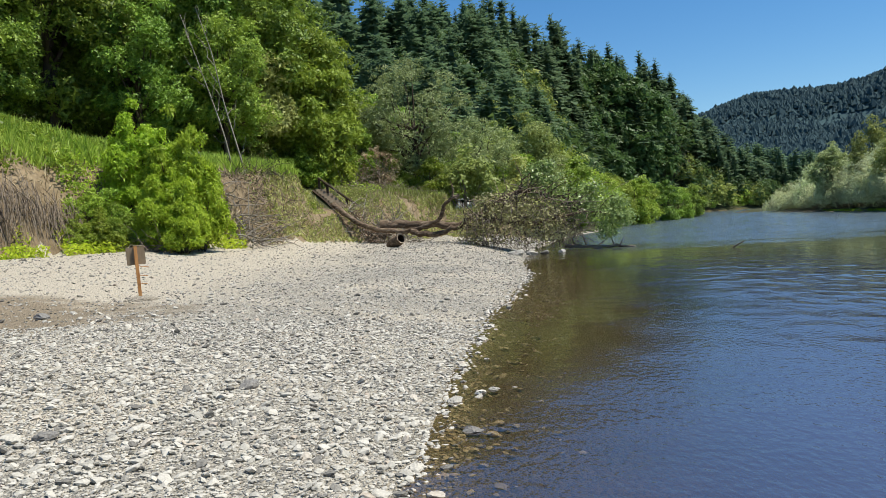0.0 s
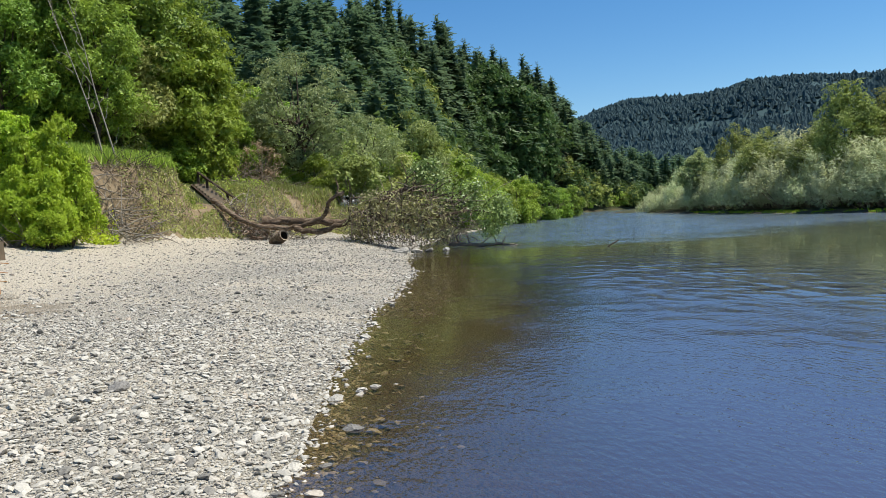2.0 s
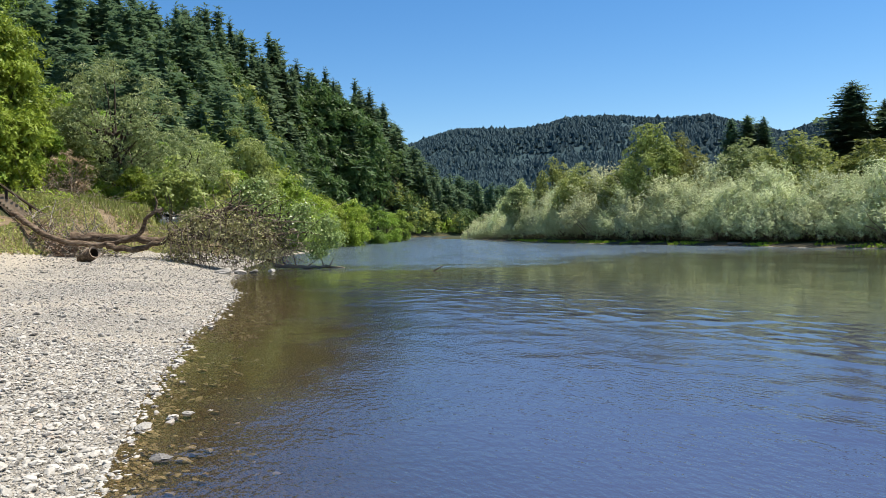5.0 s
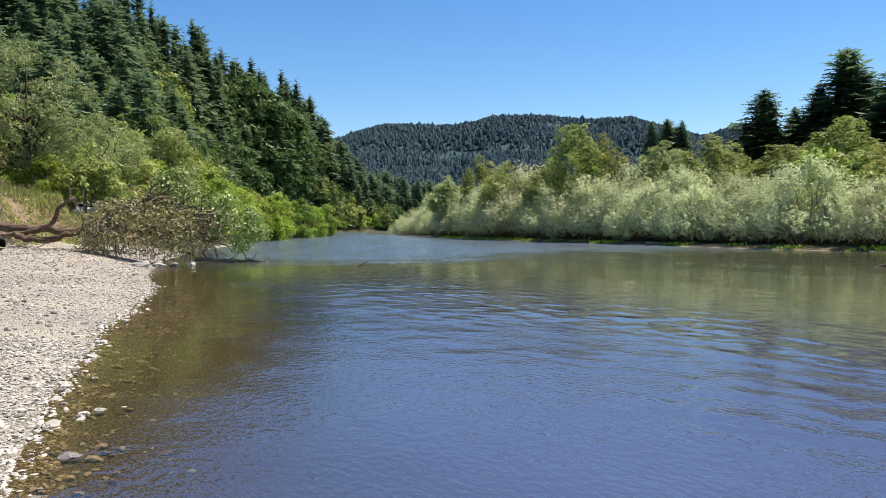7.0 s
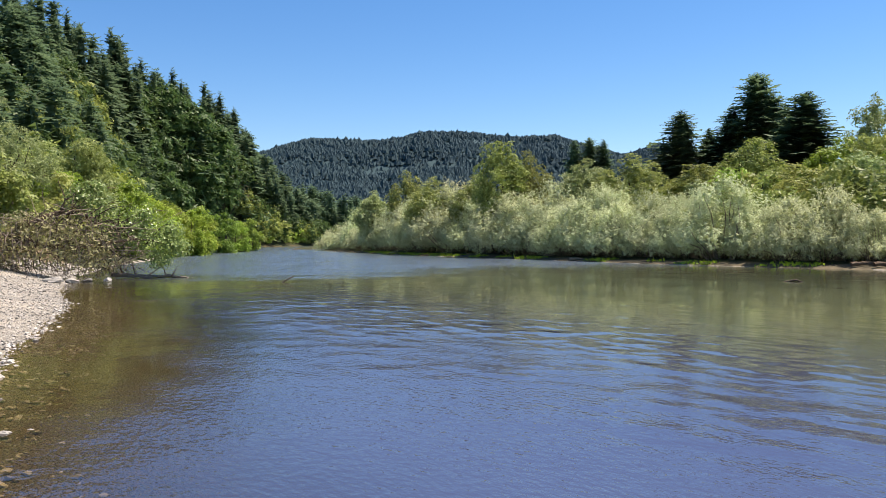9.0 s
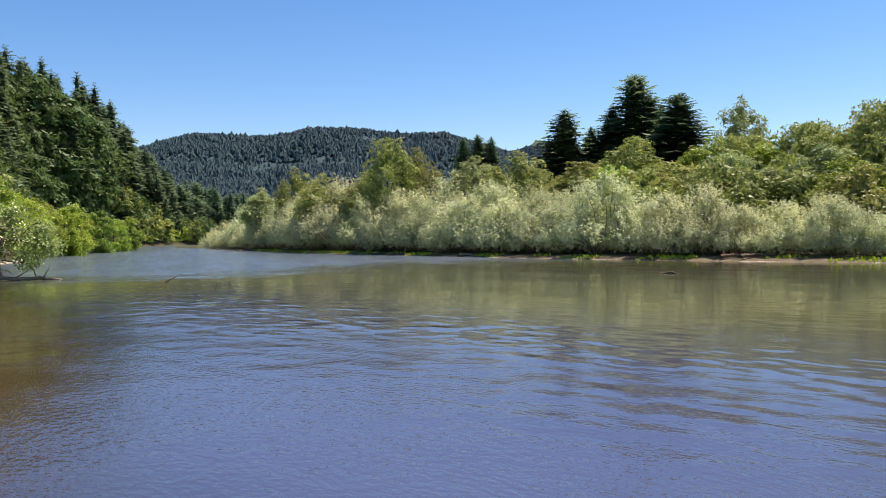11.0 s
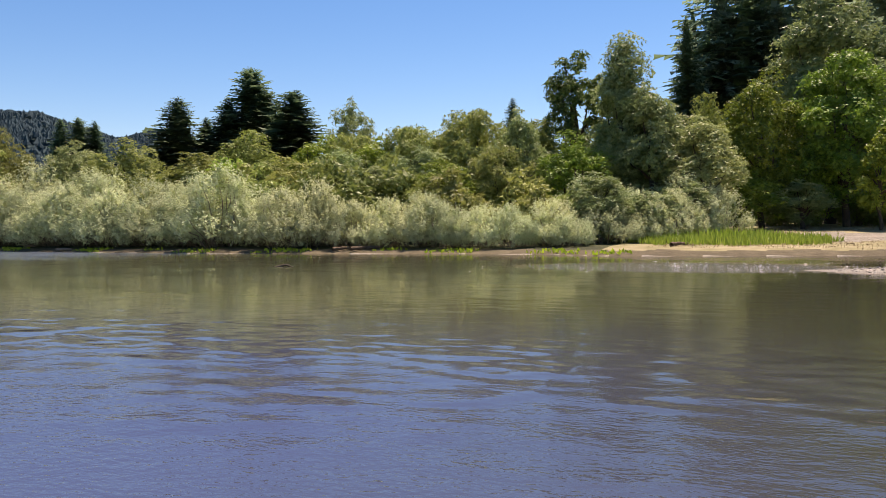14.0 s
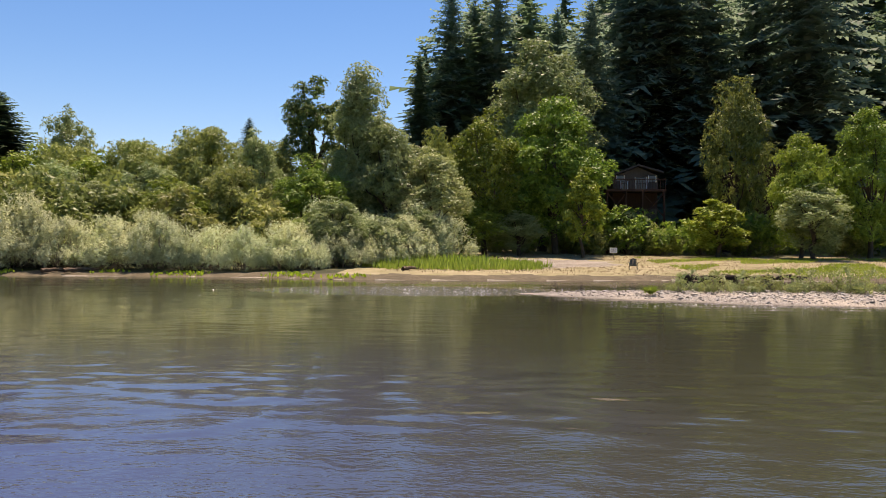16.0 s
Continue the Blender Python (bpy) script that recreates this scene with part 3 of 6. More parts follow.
def broadleaf(seed, H, R, base, leaf, bark=BARK, clumps=26, count=6000, L=0.30, W=0.16, open_=0.0, flat=0.75, lean=0.0, sharp=0.0, limbs=12, trunk_r=None, clump_r=0.34, per=8):
    """Trunk and crown meshes of a broad-leaved tree: H high, crown radius R, crown from height base."""
    r = np.random.default_rng(seed)
    d = unit(r.normal(size=(clumps, 3)))
    q = r.uniform(0.25, 1, clumps) ** 0.45
    c = d * q[:, None]
    hz = (H - base) / 2
    taper = 1 - sharp * np.clip(c[:, 2] * 0.5 + 0.5, 0, 1)
    cc = np.stack([c[:, 0] * R * 0.78 * taper, c[:, 1] * R * 0.78 * taper, base + hz + c[:, 2] * hz * 0.84], 1)
    cc[0] = (r.normal() * 0.1 * R, r.normal() * 0.1 * R, H - hz * 0.16)
    cr = R * clump_r * r.uniform(0.55, 1.3, clumps) * (1 - 0.4 * open_)
    k = count // per
    which = r.choice(clumps, k, p=cr ** 2 / (cr ** 2).sum())
    away = unit(cc - np.array([0, 0, base + hz * 0.8]))
    out = unit(unit(r.normal(size=(k, 3))) + 0.45 * away[which] + np.array([0, 0, 0.3]))
    rad = np.where(r.uniform(size=k) < 0.86, r.uniform(0.74, 1.08, k), r.uniform(0.2, 0.75, k))
    S = cc[which] + out * (rad * cr[which])[:, None] * np.array([1, 1, flat]) + r.normal(size=(k, 3)) * R * 0.02
    S[:, 2] = np.maximum(S[:, 2], 0.12)
    Vl, Fl = spray_leaves(r, S, out, np.full(k, L * 1.55), per, L, W)
    m = max(count // 12, 4)
    w2 = r.integers(0, clumps, m)
    Vi, Fi = leaflets(cc[w2] + unit(r.normal(size=(m, 3))) * (r.uniform(0, 0.55, m) * cr[w2])[:, None], r.normal(size=(m, 3)) + np.array([0, 0, 0.5]), L * 2.2, W * 2.4, r)
    Vl, Fl = merged([(Vl, Fl), (Vi, Fi)])
    Vl[:, 2] = np.maximum(Vl[:, 2], 0.03 * min(1.0, H))
    crown = mesh_of("crown", Vl, Fl, leaf)
    tr = trunk_r or H * 0.018 + 0.04
    top = np.array([lean * H, 0, base + hz * 1.1])
    pieces = [tube(bend((0, 0, -0.4), top, 0, H * 0.012, 8, r), np.linspace(tr, tr * 0.35, 8), 8, 0.06, seed)]
    for k in r.permutation(clumps)[:limbs]:
        f = r.uniform(0.35, 0.85)
        start = np.array([0, 0, -0.4]) * (1 - f) + top * f
        if start[2] > cc[k][2] - 0.2:
            start = top * 0.4
        pieces.append(tube(bend(start, cc[k], -0.03 * H * r.uniform(0, 1), 0.03 * R, 6, r), np.linspace(tr * 0.45, 0.015, 6), 5, 0.05, seed + k))
    V, F = merged(pieces)
    return mesh_of("trunk", V, F, bark, shade=True), crown


def bush(seed, H, R, leaf, bark=TWIG, clumps=40, count=6000, L=0.28, W=0.08, upright=0.8, clump_r=0.24, stems=14, plume=0.0, per=8, foot=0.15):
    """Stem and leaf meshes of a bush: rounded leafy clumps over a shaded foot; plume draws the sprays out into shoots."""
    r = np.random.default_rng(seed)
    q, a = np.sqrt(r.uniform(0, 1, clumps)), r.uniform(0, 2 * np.pi, clumps)
    tall = H * (1 - 0.55 * q ** 2) * r.uniform(0.8, 1.05, clumps)
    cz = tall * r.uniform(0.12, 1.0, clumps) ** 0.7 - H * 0.1
    cc = np.column_stack([np.cos(a) * q * R * 0.9, np.sin(a) * q * R * 0.9, np.maximum(cz, foot * H)])
    cr = R * clump_r * r.uniform(0.55, 1.3, clumps)
    k = count // per
    which = r.choice(clumps, k, p=cr ** 2 / (cr ** 2).sum())
    away = unit(cc - np.array([0, 0, 0.35 * H]))
    out = unit(unit(r.normal(size=(k, 3))) + 0.4 * away[which] + np.array([0, 0, 0.35]))
    rad = np.where(r.uniform(size=k) < 0.86, r.uniform(0.72, 1.08, k), r.uniform(0.2, 0.75, k))
    S = cc[which] + out * (rad * cr[which])[:, None] * np.array([1, 1, 1.1])
    if plume:
        axis = unit(out * 0.7 + np.array([0, 0, upright]) + r.normal(size=(k, 3)) * 0.35)
        f = r.uniform(-0.3, 1.0, (k, per))
        P = S[:, None] + axis[:, None] * (f * plume * r.uniform(0.6, 1.4, (k, 1)))[..., None] + r.normal(size=(k, per, 3)) * L * 0.28
        P = P.reshape(-1, 3)
        ax = np.repeat(axis, per, 0)
        Vl, Fl = leaflets(P, np.repeat(out, per, 0) * 0.8 + np.array([0, 0, 0.6]) + r.normal(size=P.shape) * 0.4, L, W, r, ax * 0.7 + r.normal(size=P.shape) * 0.45)
    else:
        Vl, Fl = spray_leaves(r, S, out, np.full(k, max(L, W * 2) * 1.4), per, L, W)
    m = max(count // 20, 4)
    w2 = r.integers(0, clumps, m)
    Vi, Fi = leaflets(cc[w2] + unit(r.normal(size=(m, 3))) * (r.uniform(0, 0.55, m) * cr[w2])[:, None], r.normal(size=(m, 3)) + np.array([0, 0, 0.5]), L * 1.8, W * 2.4, r)
    Vl, Fl = merged([(Vl, Fl), (Vi, Fi)])
    Vl[:, 2] = np.maximum(Vl[:, 2], 0.03)
    ps = [tube(bend((cc[k][0] * 0.35, cc[k][1] * 0.35, -0.15), cc[k] + np.array([0, 0, 0.3 * cr[k]]), 0, 0.03 * R, 5, r), np.linspace(0.012 * H, 0.003 * H, 5), 4) for k in range(min(stems, clumps))]
    return mesh_of("trunk", *merged(ps), bark, shade=True), mesh_of("crown", Vl, Fl, leaf)


def conifer(seed, H, R, leaf, whorls=34, per=7, joints=4, low=0.08, droop=0.3, gap=0.0, core=0.3, tiers=8, sides=9, taper=0.85, uneven=0.4, wide=0.36):
    """Crown and trunk of a conifer: whorls of flat fern-like boughs round a stem, over a shaded core."""
    r = np.random.default_rng(seed)
    T = []
    lop = r.uniform(0, 2 * np.pi)
    for w in range(whorls):
        f0 = low + (1 - low) * (w + r.uniform(-0.3, 0.3)) / whorls
        f = min(f0, 0.985)
        if r.uniform() < gap:
            continue
        reach = R * (1 - f) ** taper * r.uniform(1 - 0.6 * uneven, 1.0) + 0.02 * R
        if f < low + 0.05:
            reach *= 0.6
        a0 = r.uniform(0, 2 * np.pi)
        for k in range(per):
            a = a0 + (k + r.uniform(-0.35, 0.35)) * 2 * np.pi / per
            rr = reach * r.uniform(0.5, 1.18) * (1 + 0.22 * math.cos(a - lop + 2.2 * f))
            d = np.array([math.cos(a), math.sin(a), 0])
            side = np.array([-math.sin(a), math.cos(a), 0])
            u = np.linspace(0.08, 1, joints + 1)
            p = d * (u * rr)[:, None]
            p[:, 2] = f * H + 0.10 * rr * np.sin(u * 2.6) - droop * (1 - 2.3 * f ** 3) * rr * u ** 1.4 + r.normal() * 0.35 * H / whorls
            seg = rr / joints
            for i in range(joints):
                half = wide * rr * (1.05 - 0.75 * u[i]) * r.uniform(0.7, 1.3, 2)
                mid = (p[i] + p[i + 1]) / 2 + d * seg * 0.75
                for sgn, h in ((-1, half[0]), (1, half[1])):
                    tipv = mid + side * sgn * h + np.array([0, 0, -0.28 * h + r.normal() * 0.05 * rr])
                    T.append((p[i] - d * seg * 0.1, p[i + 1] + d * seg * 0.25, tipv))
    V = np.array(T).reshape(-1, 3)
    Vc, Fc = V, np.arange(len(V)).reshape(-1, 3)
    if tiers:
        Vk, Fk = [], []
        for q in range(tiers):
            f = low + (0.95 - low) * q / tiers
            top = min(0.94, f + 1.9 * (1 - low) / tiers)
            k = np.arange(sides) / sides * 2 * np.pi + q * 1.3
            rad = R * (1 - f) ** taper * core * np.where(np.arange(sides) % 2, 1.0, 0.62) * r.uniform(0.8, 1.2, sides)
            n0 = sum(len(v) for v in Vk)
            Vk.append(np.vstack([[0, 0, top * H], np.column_stack([np.cos(k) * rad, np.sin(k) * rad, f * H - droop * rad * 0.8 + r.normal(size=sides) * 0.006 * H])]))
            Fk += [(n0, n0 + 1 + j, n0 + 1 + (j + 1) % sides) for j in range(sides)]
        Vc, Fc = merged([(Vc, Fc), (np.concatenate(Vk), np.array(Fk))])
    tv, tf = tube(bend((0, 0, -0.02 * H), (0, 0, H), 0, 0.002 * H, 9, r), np.linspace(H * 0.016, H * 0.001, 9), 7, 0.05, seed)
    return (Vc, Fc), (tv, tf)


def conifer_meshes(seed, H, R, leaf, **kw):
    c, t = conifer(seed, H, R, leaf, **kw)
    return mesh_of("trunk", *t, BARK, shade=True), mesh_of("crown", *c, leaf)


def plant_tree(name, meshes, x, y, label, category="tree", group="", turn=0.0, size=1.0, sink=0.0):
    ob = thing(name, label, category, group, at=(x, y, ground_at(x, y) - sink), turn=turn, size=size)
    child("trunk", meshes[0], ob)
    child("crown", meshes[1], ob)
    return ob


def forest(name, template, spots, sizes, mat, label, category="woods", broad=(0.8, 1.25)):
    """Far woods as one mesh: a template set down at every spot."""
    V, F = template
    r = np.random.default_rng(len(spots))
    a = r.uniform(0, 2 * np.pi, len(spots))
    s = np.asarray(sizes)[:, None]
    wide = s * r.uniform(*broad, len(spots))[:, None]
    ca, sn = np.cos(a)[:, None], np.sin(a)[:, None]
    vx = (V[:, 0] * ca - V[:, 1] * sn) * wide + spots[:, :1]
    vy = (V[:, 0] * sn + V[:, 1] * ca) * wide + spots[:, 1:2]
    vz = V[:, 2] * s + spots[:, 2:3]
    VV = np.stack([vx, vy, vz], -1).reshape(-1, 3)
    FF = (F[None] + (np.arange(len(spots)) * len(V))[:, None, None]).reshape(-1, F.shape[1])
    return tagged(new(name, mesh_of(name, VV, FF, mat)), label, category, kind="stuff")


def scatter(n, inside, spread, seed):
    """About n spots over the box spread = (x0, x1, y0, y1) where inside(x, y) holds."""
    r = np.random.default_rng(seed)
    x = r.uniform(spread[0], spread[1], n)
    y = r.uniform(spread[2], spread[3], n)
    k = inside(x, y)
    x, y = x[k], y[k]
    return np.stack([x, y, land(x, y)], 1)


def polar(x, y):
    return np.degrees(np.arctan2(-x, y)), np.hypot(x, y)


# left wood behind the bank
wood = [broadleaf(11, 17, 5.2, 0.8, LEAF["forest"], clumps=70, count=22000, L=0.27, W=0.16, limbs=16, clump_r=0.30),
        broadleaf(12, 19, 5.4, 1.2, LEAF["forest"], clumps=76, count=24000, L=0.27, W=0.16, limbs=18, clump_r=0.28),
        broadleaf(13, 15, 4.6, 0.8, LEAF["bright"], clumps=60, count=20000, L=0.27, W=0.17, limbs=14, clump_r=0.30)]
for k, (x, y, kind, size, turn) in enumerate([
        (-27.0, 41.0, 0, 1.0, 10), (-20.9, 43.2, 1, 0.95, 80), (-24.5, 46.0, 0, 1.05, 140), (-18.0, 46.7, 0, 1.0, 200),
        (-14.7, 50.0, 1, 0.92, 300), (-12.0, 54.7, 0, 1.0, 250), (-31.0, 50.0, 1, 1.1, 60), (-23.0, 55.0, 1, 1.15, 20),
        (-16.0, 60.0, 0, 1.2, 130), (-10.5, 63.0, 1, 0.85, 90), (-9.2, 57.5, 2, 0.92, 40), (-16.5, 44.5, 0, 0.6, 0), (-22.5, 39.5, 0, 0.62, 77),
        (-30.0, 36.0, 1, 0.8, 33), (-36.0, 44.0, 0, 1.1, 190), (-12.5, 47.5, 0, 0.6, 15), (-20.5, 62.0, 0, 1.25, 222), (-28.0, 60.0, 0, 1.3, 111)]):
    plant_tree("tree", wood[kind], x, y, "tall leafy green broadleaf tree on the bank" if kind < 2 else "sunlit yellow-green maple tree on the bank", turn=turn, size=size, group="bank trees")
grey = broadleaf(21, 12.6, 5.4, 1.0, LEAF["grey"], clumps=84, count=19000, L=0.21, W=0.09, open_=0.55, limbs=46, trunk_r=0.30, clump_r=0.27)
plant_tree("tree", grey, -1.7, 62.0, "grey-green willow tree with open dark limbs", group="bank trees")
plant_tree("tree", grey, 3.6, 70.5, "smaller grey-green willow tree with open limbs", turn=120, size=0.75, group="bank trees")
mid = broadleaf(22, 11.0, 3.2, 1.0, LEAF["forest"], clumps=36, count=12000, L=0.26, W=0.15)
midb = broadleaf(23, 9.0, 3.4, 0.5, LEAF["bright"], clumps=36, count=12000, L=0.26, W=0.16)
mido = broadleaf(24, 10.0, 3.4, 0.6, LEAF["olive"], clumps=36, count=12000, L=0.24, W=0.13)
for m, x, y, size, turn, label in [
        (midb, -7.0, 66.0, 1.05, 0, "fresh green young tree on the bank"), (mido, -12.2, 52.0, 0.98, 140, "olive leafy tree in the edge of the wood"), (midb, -8.6, 55.0, 1.0, 40, "sunlit green tree in the edge of the wood"), (midb, -6.0, 57.5, 0.5, 20, "sunlit green bush on the terrace"), (midb, -0.6, 58.5, 0.42, 80, "sunlit green bush on the terrace"), (mido, -4.6, 60.5, 0.6, 120, "olive bush on the terrace"), (mid, -4.0, 70.0, 1.0, 50, "dark green leafy tree on the bank"), (mido, 5.6, 79.8, 1.0, 20, "olive-green bushy tree by the river"),
        (mido, 8.7, 73.5, 1.08, 90, "olive-green tree with slim dark limbs"), (midb, 13.0, 79.0, 0.9, 10, "yellow-green bushy tree by the river"), (mid, 2.0, 76.0, 0.85, 70, "dark green leafy tree on the bank"),
        (midb, 19.0, 93.0, 0.85, 130, "yellow-green leafy bush on the riverside"), (midb, 23.0, 103.0, 0.9, 230, "yellow-green leafy bush on the riverside"), (midb, 27.0, 108.0, 0.9, 30, "yellow-green leafy bush on the riverside"),
        (midb, 31.0, 120.0, 0.9, 200, "yellow-green leafy bush on the riverside"), (mid, 37.0, 128.0, 0.85, 10, "green leafy bush on the riverside"), (midb, 43.0, 142.0, 0.9, 66, "yellow-green leafy bush on the riverside"),
        (mid, 50.0, 156.0, 0.9, 140, "green leafy bush on the riverside"), (midb, 14.0, 95.0, 1.0, 75, "yellow-green leafy bush on the riverside"), (mido, 52.0, 175.0, 0.9, 5, "olive leafy bush on the riverside"),
        (mid, 60.0, 195.0, 0.9, 5, "green leafy bush on the riverside"), (mido, 66.0, 215.0, 0.9, 95, "olive leafy bush on the riverside"), (mid, 75.0, 235.0, 1.0, 35, "green leafy bush on the riverside")]:
    plant_tree("tree" if size > 0.95 else "bush", m, x, y, label, "tree" if size > 0.95 else "bush", turn=turn, size=size, group="left bank greenery", sink=0.0 if size > 0.95 or y < 65 else 1.3)

# conifer-clad hill
con_far = conifer(31, 1.0, 0.27, None, whorls=24, per=7, joints=3, low=0.03, uneven=0.45, tiers=6, sides=8, taper=0.62, wide=0.5)[0]
con_near = conifer(34, 1.0, 0.26, None, whorls=30, per=8, joints=4, low=0.03, uneven=0.45, tiers=8, sides=9, taper=0.62, wide=0.46)[0]
con_wide = conifer(36, 1.0, 0.30, None, whorls=25, per=7, joints=4, low=0.05, uneven=0.62, tiers=7, sides=9, taper=0.5, droop=0.36, wide=0.44, gap=0.08)[0]
con_tiny = conifer(32, 1.0, 0.34, None, whorls=1, per=1, joints=1, tiers=2, sides=5, core=1.0, taper=0.95, droop=0.35)[0]


def on_hill(x, y):
    az, D = polar(x, y)
    h, _, hh = along(HILL, x, y)
    dl = np.interp(y, LEFT_Y, LEFT_X) - x
    return (h < 105 - 60 * smooth(290, 390, y)) & (hh > 3) & (az < 22) & (az > -24) & (D > 84) & (D < 620) & (dl > 13)


near_hill = scatter(9000, lambda x, y: on_hill(x, y) & (polar(x, y)[1] < 210), (-90, 120, 70, 220), 3)[:330]
hi = np.random.default_rng(13).uniform(9, 18, len(near_hill))
forest("near_hill_conifers", con_near, near_hill[::2], hi[::2], LEAF["conifer"], "dark green conifers on the near hillside", broad=(0.95, 1.6))
forest("near_hill_firs", con_wide, near_hill[1::2], hi[1::2], LEAF["conifer"], "broad ragged dark green firs on the near hillside", broad=(0.8, 1.3))
sp = scatter(9000, lambda x, y: on_hill(x, y) & (polar(x, y)[1] >= 210), (-60, 240, 150, 580), 5)[:470]
hi = np.random.default_rng(4).uniform(10, 19, len(sp))
forest("hill_conifers", con_far, sp[::2], hi[::2], LEAF["conifer"], "dark green conifer forest covering the hillside", broad=(0.95, 1.6))
forest("hill_firs", con_wide, sp[1::2], hi[1::2], LEAF["conifer"], "broad ragged firs among the hillside forest", broad=(0.75, 1.25))
# the tallest stand along the crest
CREST_AZ = [-22, -20, -18.6, -17.6, -15.9, -14, -12.6, -10.8, -8.4, -6.4, -3.9, -1.8, 20]
CREST_TOP = [8, 8.5, 16, 21, 23, 20.5, 24, 26, 25, 24, 21, 19, 19]
sp = scatter(16000, lambda x, y: on_hill(x, y) & (along(HILL, x, y)[0] < 13), (-60, 240, 150, 580), 17)[:150]
tall = np.interp(polar(sp[:, 0], sp[:, 1])[0], CREST_AZ, CREST_TOP) * np.random.default_rng(18).uniform(0.74, 1.06, len(sp))
forest("crest_conifers", con_near, sp[::2], tall[::2], LEAF["conifer"], "tall ragged conifers along the crest of the hill", broad=(0.85, 1.4))
forest("crest_firs", con_wide, sp[1::2], tall[1::2], LEAF["conifer"], "tall broad firs along the crest of the hill", broad=(0.65, 1.05))
sp = scatter(3000, lambda x, y: (polar(x, y)[0] < -18.5) & (polar(x, y)[0] > -28) & (polar(x, y)[1] > 330) & (polar(x, y)[1] < 470) & (land(x, y) > 0.3), (60, 320, 290, 480), 6)[:150]
rise = np.tan(np.radians(np.random.default_rng(5).uniform(2.5, 4.3, len(sp)) - 0.25 * np.clip(-22 - polar(sp[:, 0], sp[:, 1])[0], 0, 6))) * np.hypot(sp[:, 0], sp[:, 1]) + 1.7 - sp[:, 2]
forest("valley_conifers", con_far, sp, np.clip(rise, 9, 34), LEAF["conifer"], "dark conifers at the river bend", broad=(0.8, 1.3))
# far ridge, its distance haze put into the blue leaf colour
sp = scatter(90000, lambda x, y: (polar(x, y)[0] < -14) & (polar(x, y)[0] > -62) & (polar(x, y)[1] > 800) & (polar(x, y)[1] < 1560), (150, 1400, 300, 1560), 7)[:24000]
forest("ridge_conifers", con_tiny, sp, np.random.default_rng(6).uniform(4.5, 10, len(sp)) * (1 + 0.35 * (np.random.default_rng(19).uniform(size=len(sp)) < 0.06)), LEAF["ridge"], "conifer forest on the distant ridge with blue haze in its colour", broad=(1.5, 2.6))

# silver willows along the far bank
willow = [bush(41 + k, 4.2, 2.7, LEAF["willow"], clumps=38, count=14400, L=0.17, W=0.056, upright=0.7, clump_r=0.25, plume=0.45, per=12, foot=0.24, stems=22) for k in range(3)]
wr = np.random.default_rng(8)
for k in range(54):
    y = 10.5 + 1.75 * k + (0 if k < 30 else 2.0 * (k - 30))
    top = np.interp(y, [10, 13, 17, 22, 30, 48, 60, 70, 92, 113, 135, 160], [2.3, 2.7, 3.1, 3.9, 4.5, 5.2, 6.0, 6.8, 7.6, 6.8, 4.6, 4.0])
    size = top / 4.2 * wr.uniform(0.72, 1.2)
    x = float(np.interp(y, RIGHT_Y, RIGHT_X)) + 2.0 + 1.7 * size + wr.uniform(-0.6, 1.3)
    plant_tree("willow_bush", willow[k % 3], x, y, "silvery green willow bush leaning over the far bank", "bush", "far bank willows", wr.uniform(0, 360), size, 0.1)

for k, (x, y, size) in enumerate([(47.4, 9.2, 0.62), (48.8, 6.9, 0.60), (50.8, 5.6, 0.75), (52.4, 8.0, 0.9), (46.4, 11.4, 0.66), (53.8, 3.4, 0.8), (55.0, 6.0, 1.1), (50.5, 11.0, 1.0)]):
    plant_tree("willow_bush", willow[k % 3], x, y, "silvery green willow bush beside the reeds", "bush", "far bank willows", 47 * k, size, 0.1)

# greenery behind the willows
big = {"maple": (broadleaf(56, 13.0, 5.5, 0.6, LEAF["forest"], clumps=80, count=24000, L=0.23, W=0.145, clump_r=0.2, flat=0.8, sharp=0.35), 13.0, 5.5),
       "bay": (broadleaf(57, 20.0, 6.0, 2.0, LEAF["grey"], clumps=130, count=30000, L=0.26, W=0.15, clump_r=0.18, flat=1.1, sharp=0.4), 20.0, 6.0),
       "ash": (broadleaf(58, 12.0, 4.0, 0.4, LEAF["grey"], clumps=100, count=23000, L=0.21, W=0.11, clump_r=0.2, flat=1.1), 12.0, 4.0),
       "oak": (broadleaf(59, 9.0, 4.6, 0.3, LEAF["olive"], clumps=100, count=23000, L=0.21, W=0.12, clump_r=0.2, flat=0.95), 9.0, 4.6)}
rb = broadleaf(51, 9.0, 3.0, 0.6, LEAF["olive"], clumps=90, count=17600, L=0.17, W=0.10, clump_r=0.24, flat=1.05)
ry = broadleaf(52, 9.0, 3.0, 0.5, LEAF["maple"], clumps=90, count=17600, L=0.17, W=0.10, clump_r=0.24, flat=1.05)
rg = broadleaf(53, 9.0, 2.8, 0.5, LEAF["grey"], clumps=90, count=17600, L=0.17, W=0.10, clump_r=0.24, flat=1.05)
rf = broadleaf(54, 9.0, 3.0, 0.5, LEAF["forest"], clumps=90, count=17600, L=0.17, W=0.10, clump_r=0.24, flat=1.05)
rl = broadleaf(55, 9.0, 3.0, 0.5, LEAF["bright"], clumps=60, count=7000, L=0.28, W=0.16, clump_r=0.19, flat=0.8, sharp=0.3)
